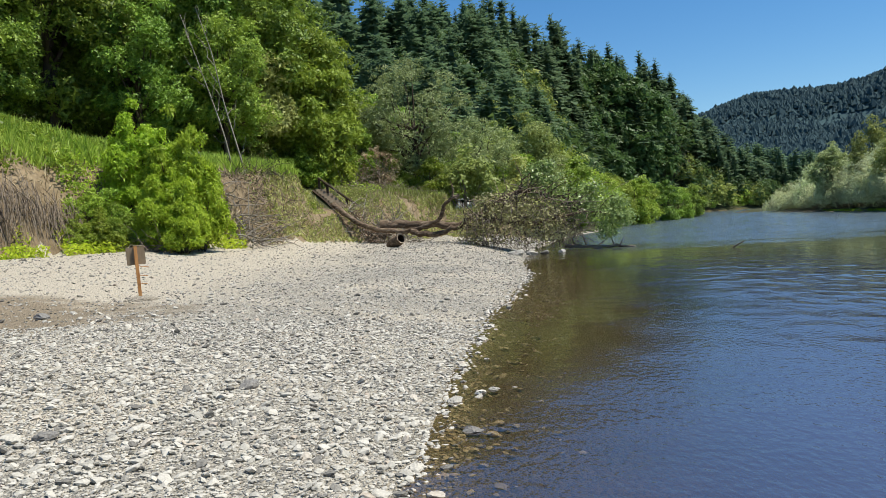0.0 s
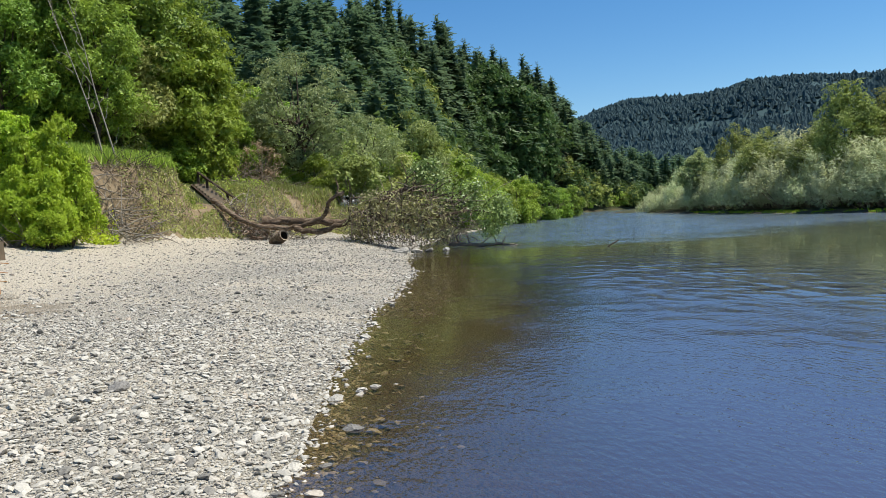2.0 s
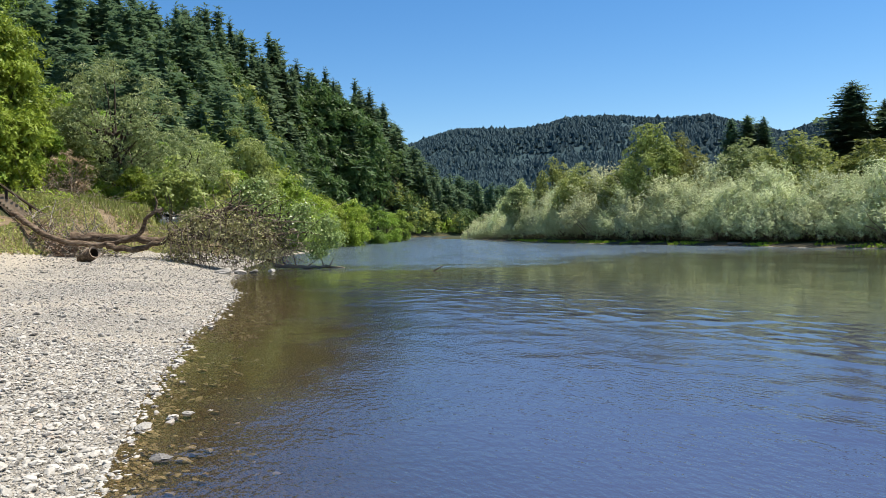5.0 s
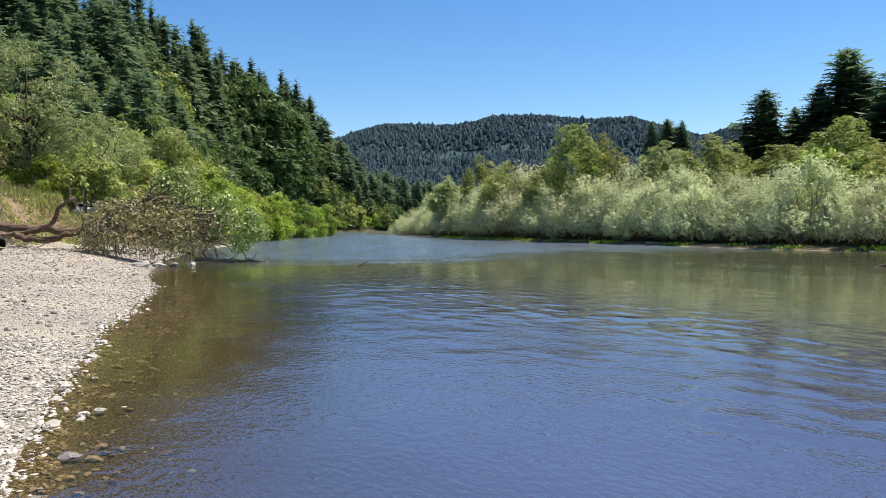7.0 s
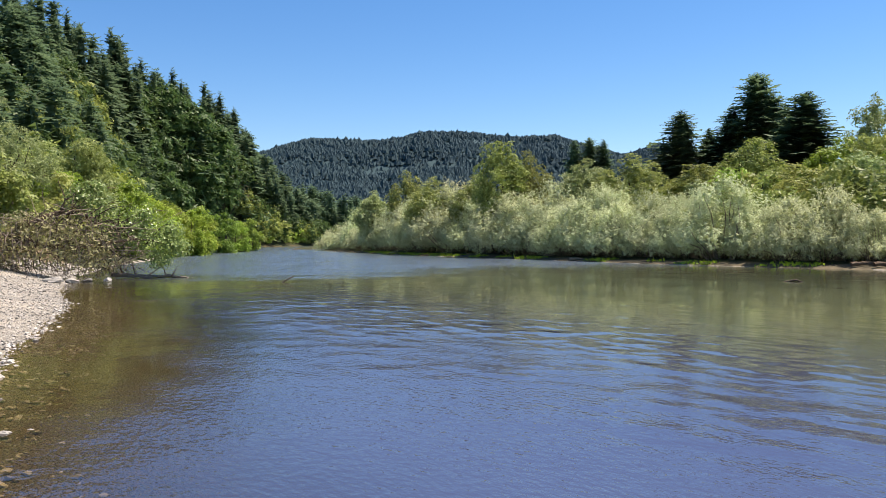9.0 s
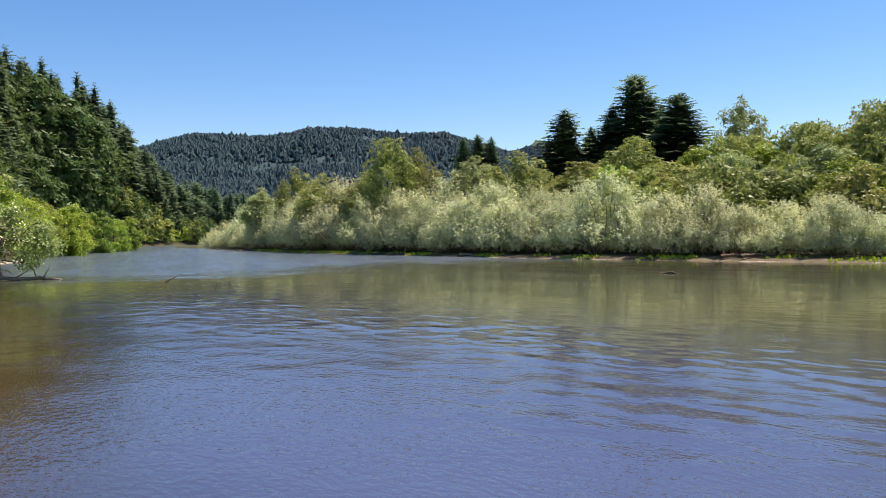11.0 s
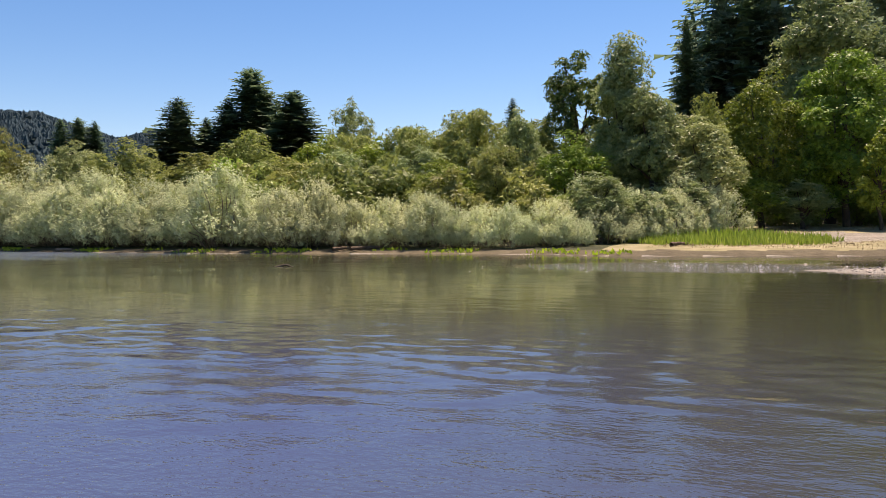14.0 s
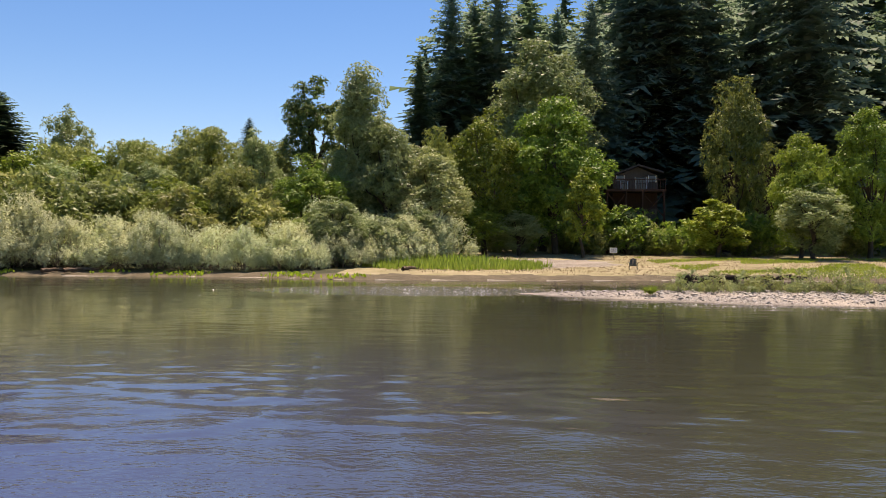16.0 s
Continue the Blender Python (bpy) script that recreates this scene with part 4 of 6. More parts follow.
for m, x, y, top, rad, label in [
        (ry, 48.1, 66.3, 11.4, 2.8, "yellow-green tree above the willows"), (rb, 51.6, 66.2, 10.4, 2.3, "olive tree above the willows"), (rb, 54.0, 97.0, 10.8, 2.6, "olive tree above the willows"),
        (rg, 54.0, 108.0, 9.0, 3.0, "pale green tree above the willows"), (ry, 59.5, 43.9, 9.9, 3.4, "yellow-green tree above the willows"), (ry, 53.5, 45.2, 7.6, 3.0, "bright green bush above the willows"),
        (rb, 54.1, 53.4, 9.0, 3.4, "olive tree above the willows"), (rg, 52.3, 57.9, 9.1, 3.0, "grey-green tree above the willows"), ("ash", 69.7, 39.4, 13.4, 3.4, "round grey-green tree above the willows"),
        (rf, 59.6, 36.8, 9.0, 2.8, "green tree above the willows"), ("oak", 58.1, 26.8, 9.0, 3.8, "broad olive-green tree behind the willows"), ("oak", 59.9, 22.6, 10.2, 4.4, "broad olive-green tree behind the willows"),
        (rg, 57.4, 17.7, 9.9, 2.2, "slim grey-green tree behind the willows"), (rf, 60.0, 31.5, 8.6, 3.0, "green tree behind the willows"), (rb, 52.0, 35.0, 6.6, 2.8, "olive bush behind the willows"),
        (rg, 51.0, 28.0, 6.2, 2.6, "grey-green bush behind the willows"), (rf, 52.0, 22.0, 6.0, 2.6, "green bush behind the willows"), (rb, 51.0, 75.0, 8.6, 3.0, "olive bush above the willows"),
        (rb, 50.5, 84.0, 9.0, 3.0, "olive bush above the willows"), (rg, 57.5, 8.0, 10.8, 2.9, "leafy grey-green tree by the meadow"), (rg, 49.0, 10.0, 4.6, 2.0, "grey-green willow bush by the meadow"),
        (rg, 50.0, 7.0, 3.4, 1.7, "grey-green willow bush by the meadow"), (rg, 53.5, 5.5, 4.2, 2.2, "grey-green willow bush behind the reeds"), (rf, 66.0, 2.6, 5.5, 2.8, "shaded green bush behind the reeds"), (rg, 67.5, -2.0, 4.6, 2.4, "shaded grey-green bush behind the reeds"), (rf, 55.0, 13.0, 7.6, 2.6, "leafy green tree behind the willows"),
        (rf, 69.1, 0.9, 13.0, 3.2, "green tree at the meadow edge"), ("maple", 71.9, -5.5, 14.6, 6.8, "yellow-green maple at the meadow edge"), ("bay", 80.0, -4.6, 22.2, 7.8, "tall grey-green bay tree behind the meadow"),
        (ry, 65.9, 4.9, 11.2, 1.6, "small yellow-green tree at the meadow edge"), (rl, 64.7, -7.1, 8.0, 1.8, "bright green young tree at the meadow edge"), (ry, 74.9, -22.4, 16.8, 2.8, "ivy-covered trunk with yellow-green leaves"),
        (rl, 67.7, -18.7, 5.6, 2.6, "bright green spreading young tree at the meadow edge"), ("maple", 67.6, -25.5, 10.8, 3.8, "green maple at the meadow edge"), (rg, 64.4, -25.3, 6.6, 2.6, "grey twiggy bush at the meadow edge"),
        ("oak", 62.0, 29.5, 9.4, 4.6, "broad olive-green tree behind the willows"), ("oak", 63.5, 24.5, 10.2, 4.6, "broad olive-green tree behind the willows"), ("oak", 64.0, 19.0, 9.6, 4.4, "broad olive-green tree behind the willows"), ("oak", 62.0, 35.0, 9.2, 4.4, "broad olive-green tree behind the willows"),
        ("ash", 55.5, 25.0, 7.2, 3.6, "grey-green tree behind the willows"), ("oak", 54.5, 18.5, 6.8, 3.6, "olive-green tree behind the willows"), ("ash", 54.0, 31.5, 7.2, 3.4, "grey-green tree behind the willows"), ("ash", 61.5, 10.5, 11.5, 3.8, "lush grey-green tree behind the willows"),
        (rg, 57.5, 4.6, 8.6, 3.0, "lush grey-green tree behind the reeds"), (rg, 61.0, 7.4, 10.0, 3.0, "lush grey-green tree behind the reeds"), (rb, 62.5, 12.0, 9.5, 2.8, "olive-green tree behind the willows"),
        ("maple", 68.4, -31.4, 13.0, 4.6, "yellow-green maple at the meadow edge")]:
    g = ground_at(x, y)
    m, h0, r0 = big[m] if isinstance(m, str) else (m, 9.0, 3.0 / 1.25)
    ob = plant_tree("tree" if top > 7 else "bush", m, x, y, label, "tree" if top > 7 else "bush", "far bank trees", (x * 37) % 360)
    ob.scale = (rad / r0, rad / r0, (1.06 * top - g) / h0)
airy = broadleaf(61, 14.2, 2.9, 4.5, LEAF["deep"], clumps=70, count=8000, L=0.24, W=0.14, open_=0.4, clump_r=0.24, limbs=20)
plant_tree("tree", airy, 64.3, 14.9, "airy tree with thin see-through crown", group="far bank trees", size=1.07)
tallb = broadleaf(62, 14.2, 3.4, 0.5, LEAF["grey"], clumps=64, count=24000, L=0.19, W=0.11, sharp=0.5)
plant_tree("tree", tallb, 59.2, 10.2, "tall leafy grey-green tree standing over the bank", group="far bank trees", size=1.06)

# conifers on the right
cn = [conifer_meshes(71, 17, 4.1, LEAF["conifer"], whorls=84, per=13, joints=7, low=0.02, tiers=14, taper=0.68, uneven=0.42, droop=0.30, wide=0.32, core=0.52),
      conifer_meshes(72, 17, 4.2, LEAF["conifer"], whorls=78, per=13, joints=7, low=0.02, tiers=14, taper=0.6, uneven=0.5, droop=0.36, wide=0.32, core=0.52)]
for k, (x, y, top, rad) in enumerate([(85.5, 97.8, 18.1, 2.4), (87.4, 96.2, 18.4, 2.4), (89.1, 94.6, 18.0, 2.6), (71.3, 62.8, 16.6, 3.4), (75.5, 62.4, 14.8, 2.6), (76.5, 56.4, 20.3, 3.8), (75.5, 59.0, 17.0, 3.2), (75.0, 53.6, 17.4, 3.0), (74.5, 51.0, 14.5, 2.8),
                                      (73.5, 48.4, 16.6, 3.6), (81.0, 25.9, 15.2, 1.7), (82.0, 22.5, 13.2, 1.9), (94.6, 9.4, 25.2, 1.9)]):
    ob = plant_tree("conifer", cn[k % 2], x, y, "dark green conifer standing above the willows", "tree", "far bank conifers", k * 77)
    ob.scale = (rad * 1.7 / 3.4, rad * 1.7 / 3.4, (top - ground_at(x, y)) / 17)
rw = [conifer_meshes(81, 38, 9.0, LEAF["redwood"], whorls=70, per=13, joints=10, low=0.10, tiers=14, core=0.2, uneven=0.6, gap=0.06, taper=0.7, droop=0.34, wide=0.20),
      conifer_meshes(82, 38, 9.0, LEAF["redwood"], whorls=64, per=13, joints=10, low=0.06, tiers=14, core=0.2, uneven=0.55, gap=0.06, taper=0.75, droop=0.40, wide=0.20)]
for k, (x, y, top, rad) in enumerate([(99.9, 5.8, 37.4, 4.4), (100.1, 0.1, 38.8, 4.2), (105, 3, 36, 4), (93.5, -20.3, 48, 7.0), (95, -15.0, 43, 5.2), (106, -8, 34, 5), (110, -22, 50, 6), (101, -42, 46, 6), (89, -33.9, 42.7, 6.2), (93, -30, 38, 5), (92, -24, 36, 5), (88, -10.5, 30, 4.5)]):
    ob = plant_tree("redwood", rw[k % 2], x, y, "very tall dark redwood tree behind the meadow", "tree", "redwoods", k * 53)
    ob.scale = (rad * 1.9 / 9.0, rad * 1.9 / 9.0, (top - ground_at(x, y)) / 38)
con_mid = conifer(33, 1.0, 0.22, None, whorls=24, per=8, joints=3, low=0.05, tiers=8, sides=9, uneven=0.5, taper=0.65, wide=0.46, core=0.22)[0]
sp = scatter(2500, lambda x, y: (x > 98) & (polar(x, y)[0] < -83) & (polar(x, y)[0] > -128), (98, 210, -140, 20), 9)[:210]
forest("right_hill_conifers", con_mid, sp, np.random.default_rng(9).uniform(18, 32, len(sp)), LEAF["conifer"], "dark conifer forest on the slope behind the houses", broad=(1.0, 1.7))
sp = scatter(900, lambda x, y: (x > 68 + 0.05 * (y + 20) ** 2 * 0.05) & (polar(x, y)[0] < -86), (68, 96, -50, 4), 10)[:70]
under = broadleaf(63, 1.0, 0.75, 0.0, LEAF["forest"], clumps=14, count=700, L=0.09, W=0.06, limbs=3)
uv = np.array([v.co[:] for v in under[1].vertices])
forest("understory", (uv, np.arange(len(uv)).reshape(-1, 3)), sp, np.random.default_rng(11).uniform(2.0, 4.5, len(sp)), LEAF["forest"], "dark shaded shrubs under the trees", "shrubs")

# thicket that closes the gaps
thick = [bush(64 + k, 6.0, 3.0, LEAF[q], clumps=52, count=5200, L=0.30, W=0.17, upright=0.2) for k, q in enumerate(("olive", "grey", "bright", "maple"))]
tr = np.random.default_rng(12)
for k in range(36):
    y = 11 + 2.8 * k
    x = float(np.interp(y, RIGHT_Y, RIGHT_X)) + 7.5 + tr.uniform(0, 4) + 0.02 * y
    which = int(tr.choice(4, p=[0.38, 0.27, 0.17, 0.18]))
    hue = ("olive-green", "grey-green", "yellow-green", "green")[which]
    plant_tree("bush", thick[which], x, y, hue + " leafy bush in the thicket behind the willows", "bush", "far bank thicket", tr.uniform(0, 360), float(np.interp(y, [10, 25, 60, 90, 120], [0.85, 1.1, 1.15, 1.25, 0.9])) * tr.uniform(0.85, 1.15), 0.1)
for k in range(13):
    x, y = 73 + tr.uniform(-1, 4), 4 - 3.2 * k + tr.uniform(-0.8, 0.8)
    which = (3, 1, 3, 0)[k % 4]
    plant_tree("bush", thick[which], x, y, ("shaded olive", "shaded grey-green", "", "shaded dark green")[which] + " shrub at the meadow edge", "bush", "meadow edge shrubs", tr.uniform(0, 360), tr.uniform(0.5, 0.85), 0.1)
for k in range(34):
    y = 58 + 5.6 * k
    x = float(np.interp(y, LEFT_Y, LEFT_X)) - 2.5 - tr.uniform(0, 6)
    which = int(tr.choice(4, p=[0.25, 0.08, 0.42, 0.25]))
    plant_tree("bush", thick[which], x, y, ("olive", "grey-green", "yellow-green", "dark green")[which] + " leafy bush along the river edge", "bush", "left bank greenery", tr.uniform(0, 360), tr.uniform(0.6, 1.15), 0.1)

# bushes over the lower slopes of the left bank
low = broadleaf(66, 1.0, 0.62, 0.0, LEAF["bright"], clumps=18, count=360, L=0.12, W=0.08, limbs=3)
lv = np.array([v.co[:] for v in low[1].vertices])
lq = np.arange(len(lv)).reshape(-1, 3)


def low_slope(a, b):
    def inside(x, y):
        d = np.interp(y, LEFT_Y, LEFT_X) - x
        return (d > a) & (d < b) & (polar(x, y)[0] < 2)
    return inside


for nm, mt, a, b, n, seed, hi in (("slope_bushes", "bright", 2, 13, 300, 14, 6.0), ("slope_shrubs", "maple", 6, 26, 300, 15, 8.0), ("slope_trees", "deep", 8, 62, 500, 16, 9.5)):
    sp = scatter(9000, low_slope(a, b), (-20, 170, 78, 420), seed)[:n]
    forest(nm, (lv, lq), sp, np.random.default_rng(seed).uniform(0.55 * hi, hi, n), LEAF[mt], "sunlit yellow-green bushes on the slope above the river" if mt == "bright" else "mixed green bushes on the wooded slope", "shrubs")

sp = scatter(4000, lambda x, y: np.interp(y, LEFT_Y, LEFT_X) - x > 8, (44, 84, 258, 290), 78)[:170]
forest("steep_slope_trees", (lv, lq), sp, np.random.default_rng(79).uniform(5, 11, len(sp)), LEAF["deep"], "dark green trees clinging to the steep hillside", "woods")

# ---- ground cover ----
def blades(name, spots, h, w, mat, label, category, lean=0.35, per=1, seed=1):
    r = np.random.default_rng(seed)
    P = np.repeat(spots, per, 0) + np.column_stack([r.normal(size=(len(spots) * per, 2)) * 0.05, np.zeros(len(spots) * per)])
    n = len(P)
    A = np.column_stack([r.normal(size=(n, 2)) * lean, np.ones(n)])
    N = np.column_stack([r.normal(size=(n, 2)), r.normal(size=n) * 0.2])
    hh = h * r.uniform(0.55, 1.2, n)
    Vb, Fb = cards(P + np.column_stack([np.zeros((n, 2)), hh * 0.42]), N, hh, np.full(n, w), r, A)
    return tagged(new(name, mesh_of(name, Vb, Fb, mat)), label, category, kind="stuff")


def bank_s(x, y):
    s, side, _ = along([(*p, 0) for p in BANK], x, y)
    return s * side


def off_steps(x, y, least=0.75):
    return along([(-8.15, 51.6, 0), (-6.4, 48.5, 0), (-6.4, 43.3, 0)], x, y)[0] > least


sp = scatter(60000, lambda x, y: (bank_s(x, y) > 2.6) & (bank_s(x, y) < 11) & (polar(x, y)[0] < 33), (-34, -8, 20, 46), 21)[:15000]
blades("bank_grass", sp, 0.8, 0.09, LEAF["grass"], "tall green grass on the top of the bank", "grass", 0.35, 2, 2)
sp = scatter(60000, lambda x, y: (bank_s(x, y) > 1.6) & (bank_s(x, y) < 14) & off_steps(x, y), (-12, 14, 40, 64), 22)[:6000]
blades("terrace_grass", sp, 0.28, 0.06, LEAF["maple"], "patchy green grass on the terrace", "grass", 0.4, 1, 3)
sp = scatter(60000, lambda x, y: (bank_s(x, y) > -0.3) & (bank_s(x, y) < 3.0) & off_steps(x, y), (-24, 8, 18, 54), 23)[:2200]
blades("dry_bank_grass", sp, 0.55, 0.06, LEAF["dry"], "dry straw-coloured grass hanging on the bank", "grass", 0.7, 1, 4)
sp = scatter(60000, lambda x, y: (bank_s(x, y) > 1.6) & (bank_s(x, y) < 10) & (polar(x, y)[0] > 20) & (polar(x, y)[0] < 33) & (wobble(x, y, 1.7) > -0.15), (-34, -8, 20, 46), 71)[:12000]
wq = np.random.default_rng(72)
Vw, Fw = leaflets(sp + np.column_stack([np.zeros((len(sp), 2)), wq.uniform(0.05, 0.75, len(sp))]), wq.normal(size=(len(sp), 3)) * 0.7 + np.array([0, 0, 0.7]), 0.26, 0.12, wq)
tagged(new("bank_weeds", mesh_of("bank_weeds", Vw, Fw, LEAF["bright"])), "leafy green weeds among the tall grass", "undergrowth", kind="stuff")
sp = scatter(30000, lambda x, y: bank_s(x, y) > 1.5, (-3.5, 5.5, 50.5, 60), 75)[:3800]
blades("terrace_edge_grass", sp, 0.7, 0.06, LEAF["olive"], "tall yellowish grass on the edge of the terrace", "grass", 0.3, 1, 76)
# meadow
sp = scatter(30000, lambda x, y: (x > 41) & (np.hypot((x - 55) / 6, (y + 4.5) / 4.5) > 1), (42, 70, -34, 6), 24)[:12000]
blades("meadow_grass", sp, 0.13, 0.035, LEAF["dry"], "short dry grass on the meadow", "grass", 1.1, 1, 5)
sp = scatter(30000, lambda x, y: (wobble(x, y, 4.0) > 0.05) & (x > 43), (43, 66, -34, -11.5), 25)[:11000]
blades("green_meadow_plants", sp, 0.20, 0.05, LEAF["bright"], "low bright green plants on the meadow", "grass", 0.9, 1, 6)
sp = scatter(9000, lambda x, y: np.hypot((x - 48.5) / 4.6, (y - 2.4) / 5.4) < 1 + 0.2 * wobble(x, y, 1.2), (43, 55, -5, 10), 26)[:4200]
blades("reeds", sp, 0.38 + 0.45 * np.clip(1.25 - np.hypot((sp[:, 0] - 48.5) / 4.6, (sp[:, 1] - 2.4) / 5.4), 0.1, 1) * (1 + 0.35 * wobble(sp[:, 0], sp[:, 1], 0.9)), 0.07, LEAF["grass"], "dense patch of upright green reeds", "reeds", 0.10, 1, 7)
sp = scatter(60000, lambda x, y: (x - np.interp(y, RIGHT_Y, RIGHT_X) > 0.05) & (x - np.interp(y, RIGHT_Y, RIGHT_X) < 1.1) & (wobble(x, y, 3.0) > -0.15), (38, 60, 4, 110), 27)[:4500]
blades("waterside_grass", sp, 0.22, 0.13, LEAF["lime"], "low green plants along the far waterline", "grass", 0.9, 1, 8)

def litter(name, spots, h, L, W, mat, label, seed):
    """Small leaves lying and standing over uneven ground."""
    q = np.random.default_rng(seed)
    P = spots + np.column_stack([np.zeros((len(spots), 2)), q.uniform(0.0, 1.0, len(spots)) ** 1.5 * h])
    Vl, Fl = leaflets(P, q.normal(size=P.shape) * 0.7 + np.array([0, 0, 0.8]), L, W, q)
    return tagged(new(name, mesh_of(name, Vl, Fl, mat)), label, "undergrowth", kind="stuff")


on_bank = lambda x, y: (bank_s(x, y) > -0.5) & (bank_s(x, y) < 4.2) & (polar(x, y)[0] < 33)
sp = scatter(120000, lambda x, y: on_bank(x, y) & (polar(x, y)[0] > 19) & (polar(x, y)[0] < 25.6), (-26, 6, 18, 56), 61)[:6500]
litter("bank_creeper", sp, 0.5, 0.17, 0.10, LEAF["lime"], "green creepers growing over the bank", 62)
sp = scatter(120000, lambda x, y: on_bank(x, y) & (polar(x, y)[0] < 19) & off_steps(x, y) & (wobble(x, y, 2.2) > -0.1), (-26, 6, 18, 56), 67)[:6500]
litter("bank_weeds", sp, 0.3, 0.15, 0.07, LEAF["olive"], "patchy olive weeds on the earth bank", 68)
sp = scatter(120000, lambda x, y: (bank_s(x, y) > -0.3) & (bank_s(x, y) < 9) & (polar(x, y)[0] < 12.5) & off_steps(x, y, 0.55) & (wobble(x, y, 1.6) > -0.5), (-14, 3, 38, 58), 73)[:36000]
blades("slope_grass", sp, 0.2, 0.09, LEAF["pasture"], "short yellow-green grass on the slope beside the steps", "grass", 1.3, 1, 74)
sp = scatter(120000, lambda x, y: on_bank(x, y) & off_steps(x, y) & ((polar(x, y)[0] < 19) | (polar(x, y)[0] > 25.6)) & (wobble(x, y, 2.6) < 0.35), (-26, 6, 18, 56), 63)[:1700]
litter("dry_scrub", sp, 0.35, 0.20, 0.06, LEAF["dry"], "dry brown scrub on the bank", 64)
sp = scatter(120000, lambda x, y: (bank_s(x, y) > -1.1) & (bank_s(x, y) < 0.5) & (polar(x, y)[0] > 14) & (polar(x, y)[0] < 34) & (wobble(x, y, 1.3) > -0.3), (-26, -6, 18, 40), 83)[:4200]
litter("foot_weeds", sp, 0.40, 0.15, 0.09, LEAF["lime"], "low green weeds along the foot of the bank", 84)
sp = scatter(120000, lambda x, y: (bank_s(x, y) > 3.0) & (bank_s(x, y) < 16) & off_steps(x, y), (-14, 14, 38, 70), 65)[:6000]
litter("terrace_undergrowth", sp, 0.5, 0.24, 0.12, LEAF["grass"], "green undergrowth on the terrace", 66)

# ---- bushes and dead stuff on the left bank ----
bushy = bush(91, 5.2, 1.9, LEAF["lime"], BARK, clumps=70, count=24000, L=0.16, W=0.085, upright=-0.15, clump_r=0.22, stems=18)
for x, y, top, rad, turn in [(-12.3, 33.0, 8.9, 1.6, 0), (-10.7, 32.5, 8.5, 1.55, 120), (-9.8, 31.7, 7.0, 1.4, 230), (-10.1, 30.3, 4.1, 1.1, 60), (-10.8, 31.0, 5.6, 1.25, 10)]:
    ob = plant_tree("bush", bushy, x, y, "bright green leafy bush at the foot of the bank", "bush", "bright bushes", turn)
    ob.scale = (rad / 1.9, rad / 1.9, (top - ground_at(x, y)) / 5.2)
for k, (x, y, s_) in enumerate([(-13.5, 29.1, 0.22), (-13.0, 29.7, 0.26), (-12.6, 30.4, 0.26), (-13.7, 30.4, 0.26), (-12.2, 30.0, 0.18), (-12.9, 30.9, 0.3), (-11.9, 31.2, 0.3)]):
    plant_tree("bush", thick[2], x, y, "low green creeper covering the earth bank", "bush", "bank creepers", k * 50, s_)
for k, (x, y, s_) in enumerate([(-11.6, 51.5, 0.55), (-9.6, 53.2, 0.6), (-7.4, 55.4, 0.62), (-3.0, 59.0, 0.6), (0.6, 61.5, 0.55), (-13.4, 48.6, 0.5)]):
    plant_tree("bush", thick[2], x, y, "sunlit yellow-green bush at the back of the terrace", "bush", "terrace bushes", k * 61, s_)
rust = broadleaf(92, 3.2, 1.7, 0.2, LEAF["rust"], TWIG, clumps=24, count=1500, L=0.13, W=0.06, limbs=24, trunk_r=0.04)
plant_tree("dead_bush", rust, -4.2, 56.4, "rust-brown withered bush on the terrace", "bush")


def twig_heap(name, seed, cx, cy, rx, ry, h, n, label, thick=0.018, L=(0.6, 1.8), tilt=0.5, mat=TWIG):
    r = np.random.default_rng(seed)
    ps = []
    for _ in range(n):
        a, q = r.uniform(0, 2 * np.pi), math.sqrt(r.uniform())
        x, y = cx + rx * q * math.cos(a), cy + ry * q * math.sin(a)
        z = ground_at(x, y) + h * (1 - q * q) * r.uniform(0, 1) + 0.02
        d = unit(np.array([r.normal(), r.normal(), r.normal() * tilt]))
        l = r.uniform(*L)
        ps.append(tube(bend((x, y, z), np.array([x, y, z]) + d * l, 0.08 * l * r.normal(), 0.04, 5, r), np.linspace(thick, thick * 0.3, 5) * r.uniform(0.6, 1.5), 4))
    V, F = merged(ps)
    ob = new(name, mesh_of(name, V, F, mat, shade=True))
    return tagged(ob, label, "brushwood", kind="stuff")


twig_heap("brush_pile", 30, -9.3, 35.9, 1.3, 1.3, 0.9, 130, "bleached tangle of dead roots at the foot of the bank", 0.027, (0.9, 2.4), 0.5, PALE_BARK)
twig_heap("brush_pile", 31, -9.0, 37.6, 1.4, 1.6, 0.5, 120, "tangled heap of dry grey twigs on the earth bank")
twig_heap("bramble", 37, -8.9, 40.2, 1.7, 3.0, 0.6, 280, "dark brown dead bramble on the earth bank", 0.014, (0.5, 1.5), 0.7, BARK)
twig_heap("brush_pile", 32, -3.1, 44.4, 2.2, 1.1, 1.2, 230, "tangled heap of pale dead branches behind the log", 0.026, (0.8, 2.3), 0.8, PALE_BARK)
twig_heap("root_tangle", 39, -4.05, 43.9, 1.15, 0.7, 1.15, 170, "tangle of warm brown dead roots and branches behind the fallen trunk", 0.024, (0.6, 1.7), 0.7, ROOTWOOD)
twig_heap("brush_pile", 33, -11.6, 30.4, 1.6, 0.9, 0.35, 110, "fallen dry twigs under the bright bush")
twig_heap("brush_pile", 34, -4.5, 54.5, 3.0, 1.4, 1.1, 160, "pale arching dead branches on the terrace", 0.02, (1.2, 3.0), 0.4)
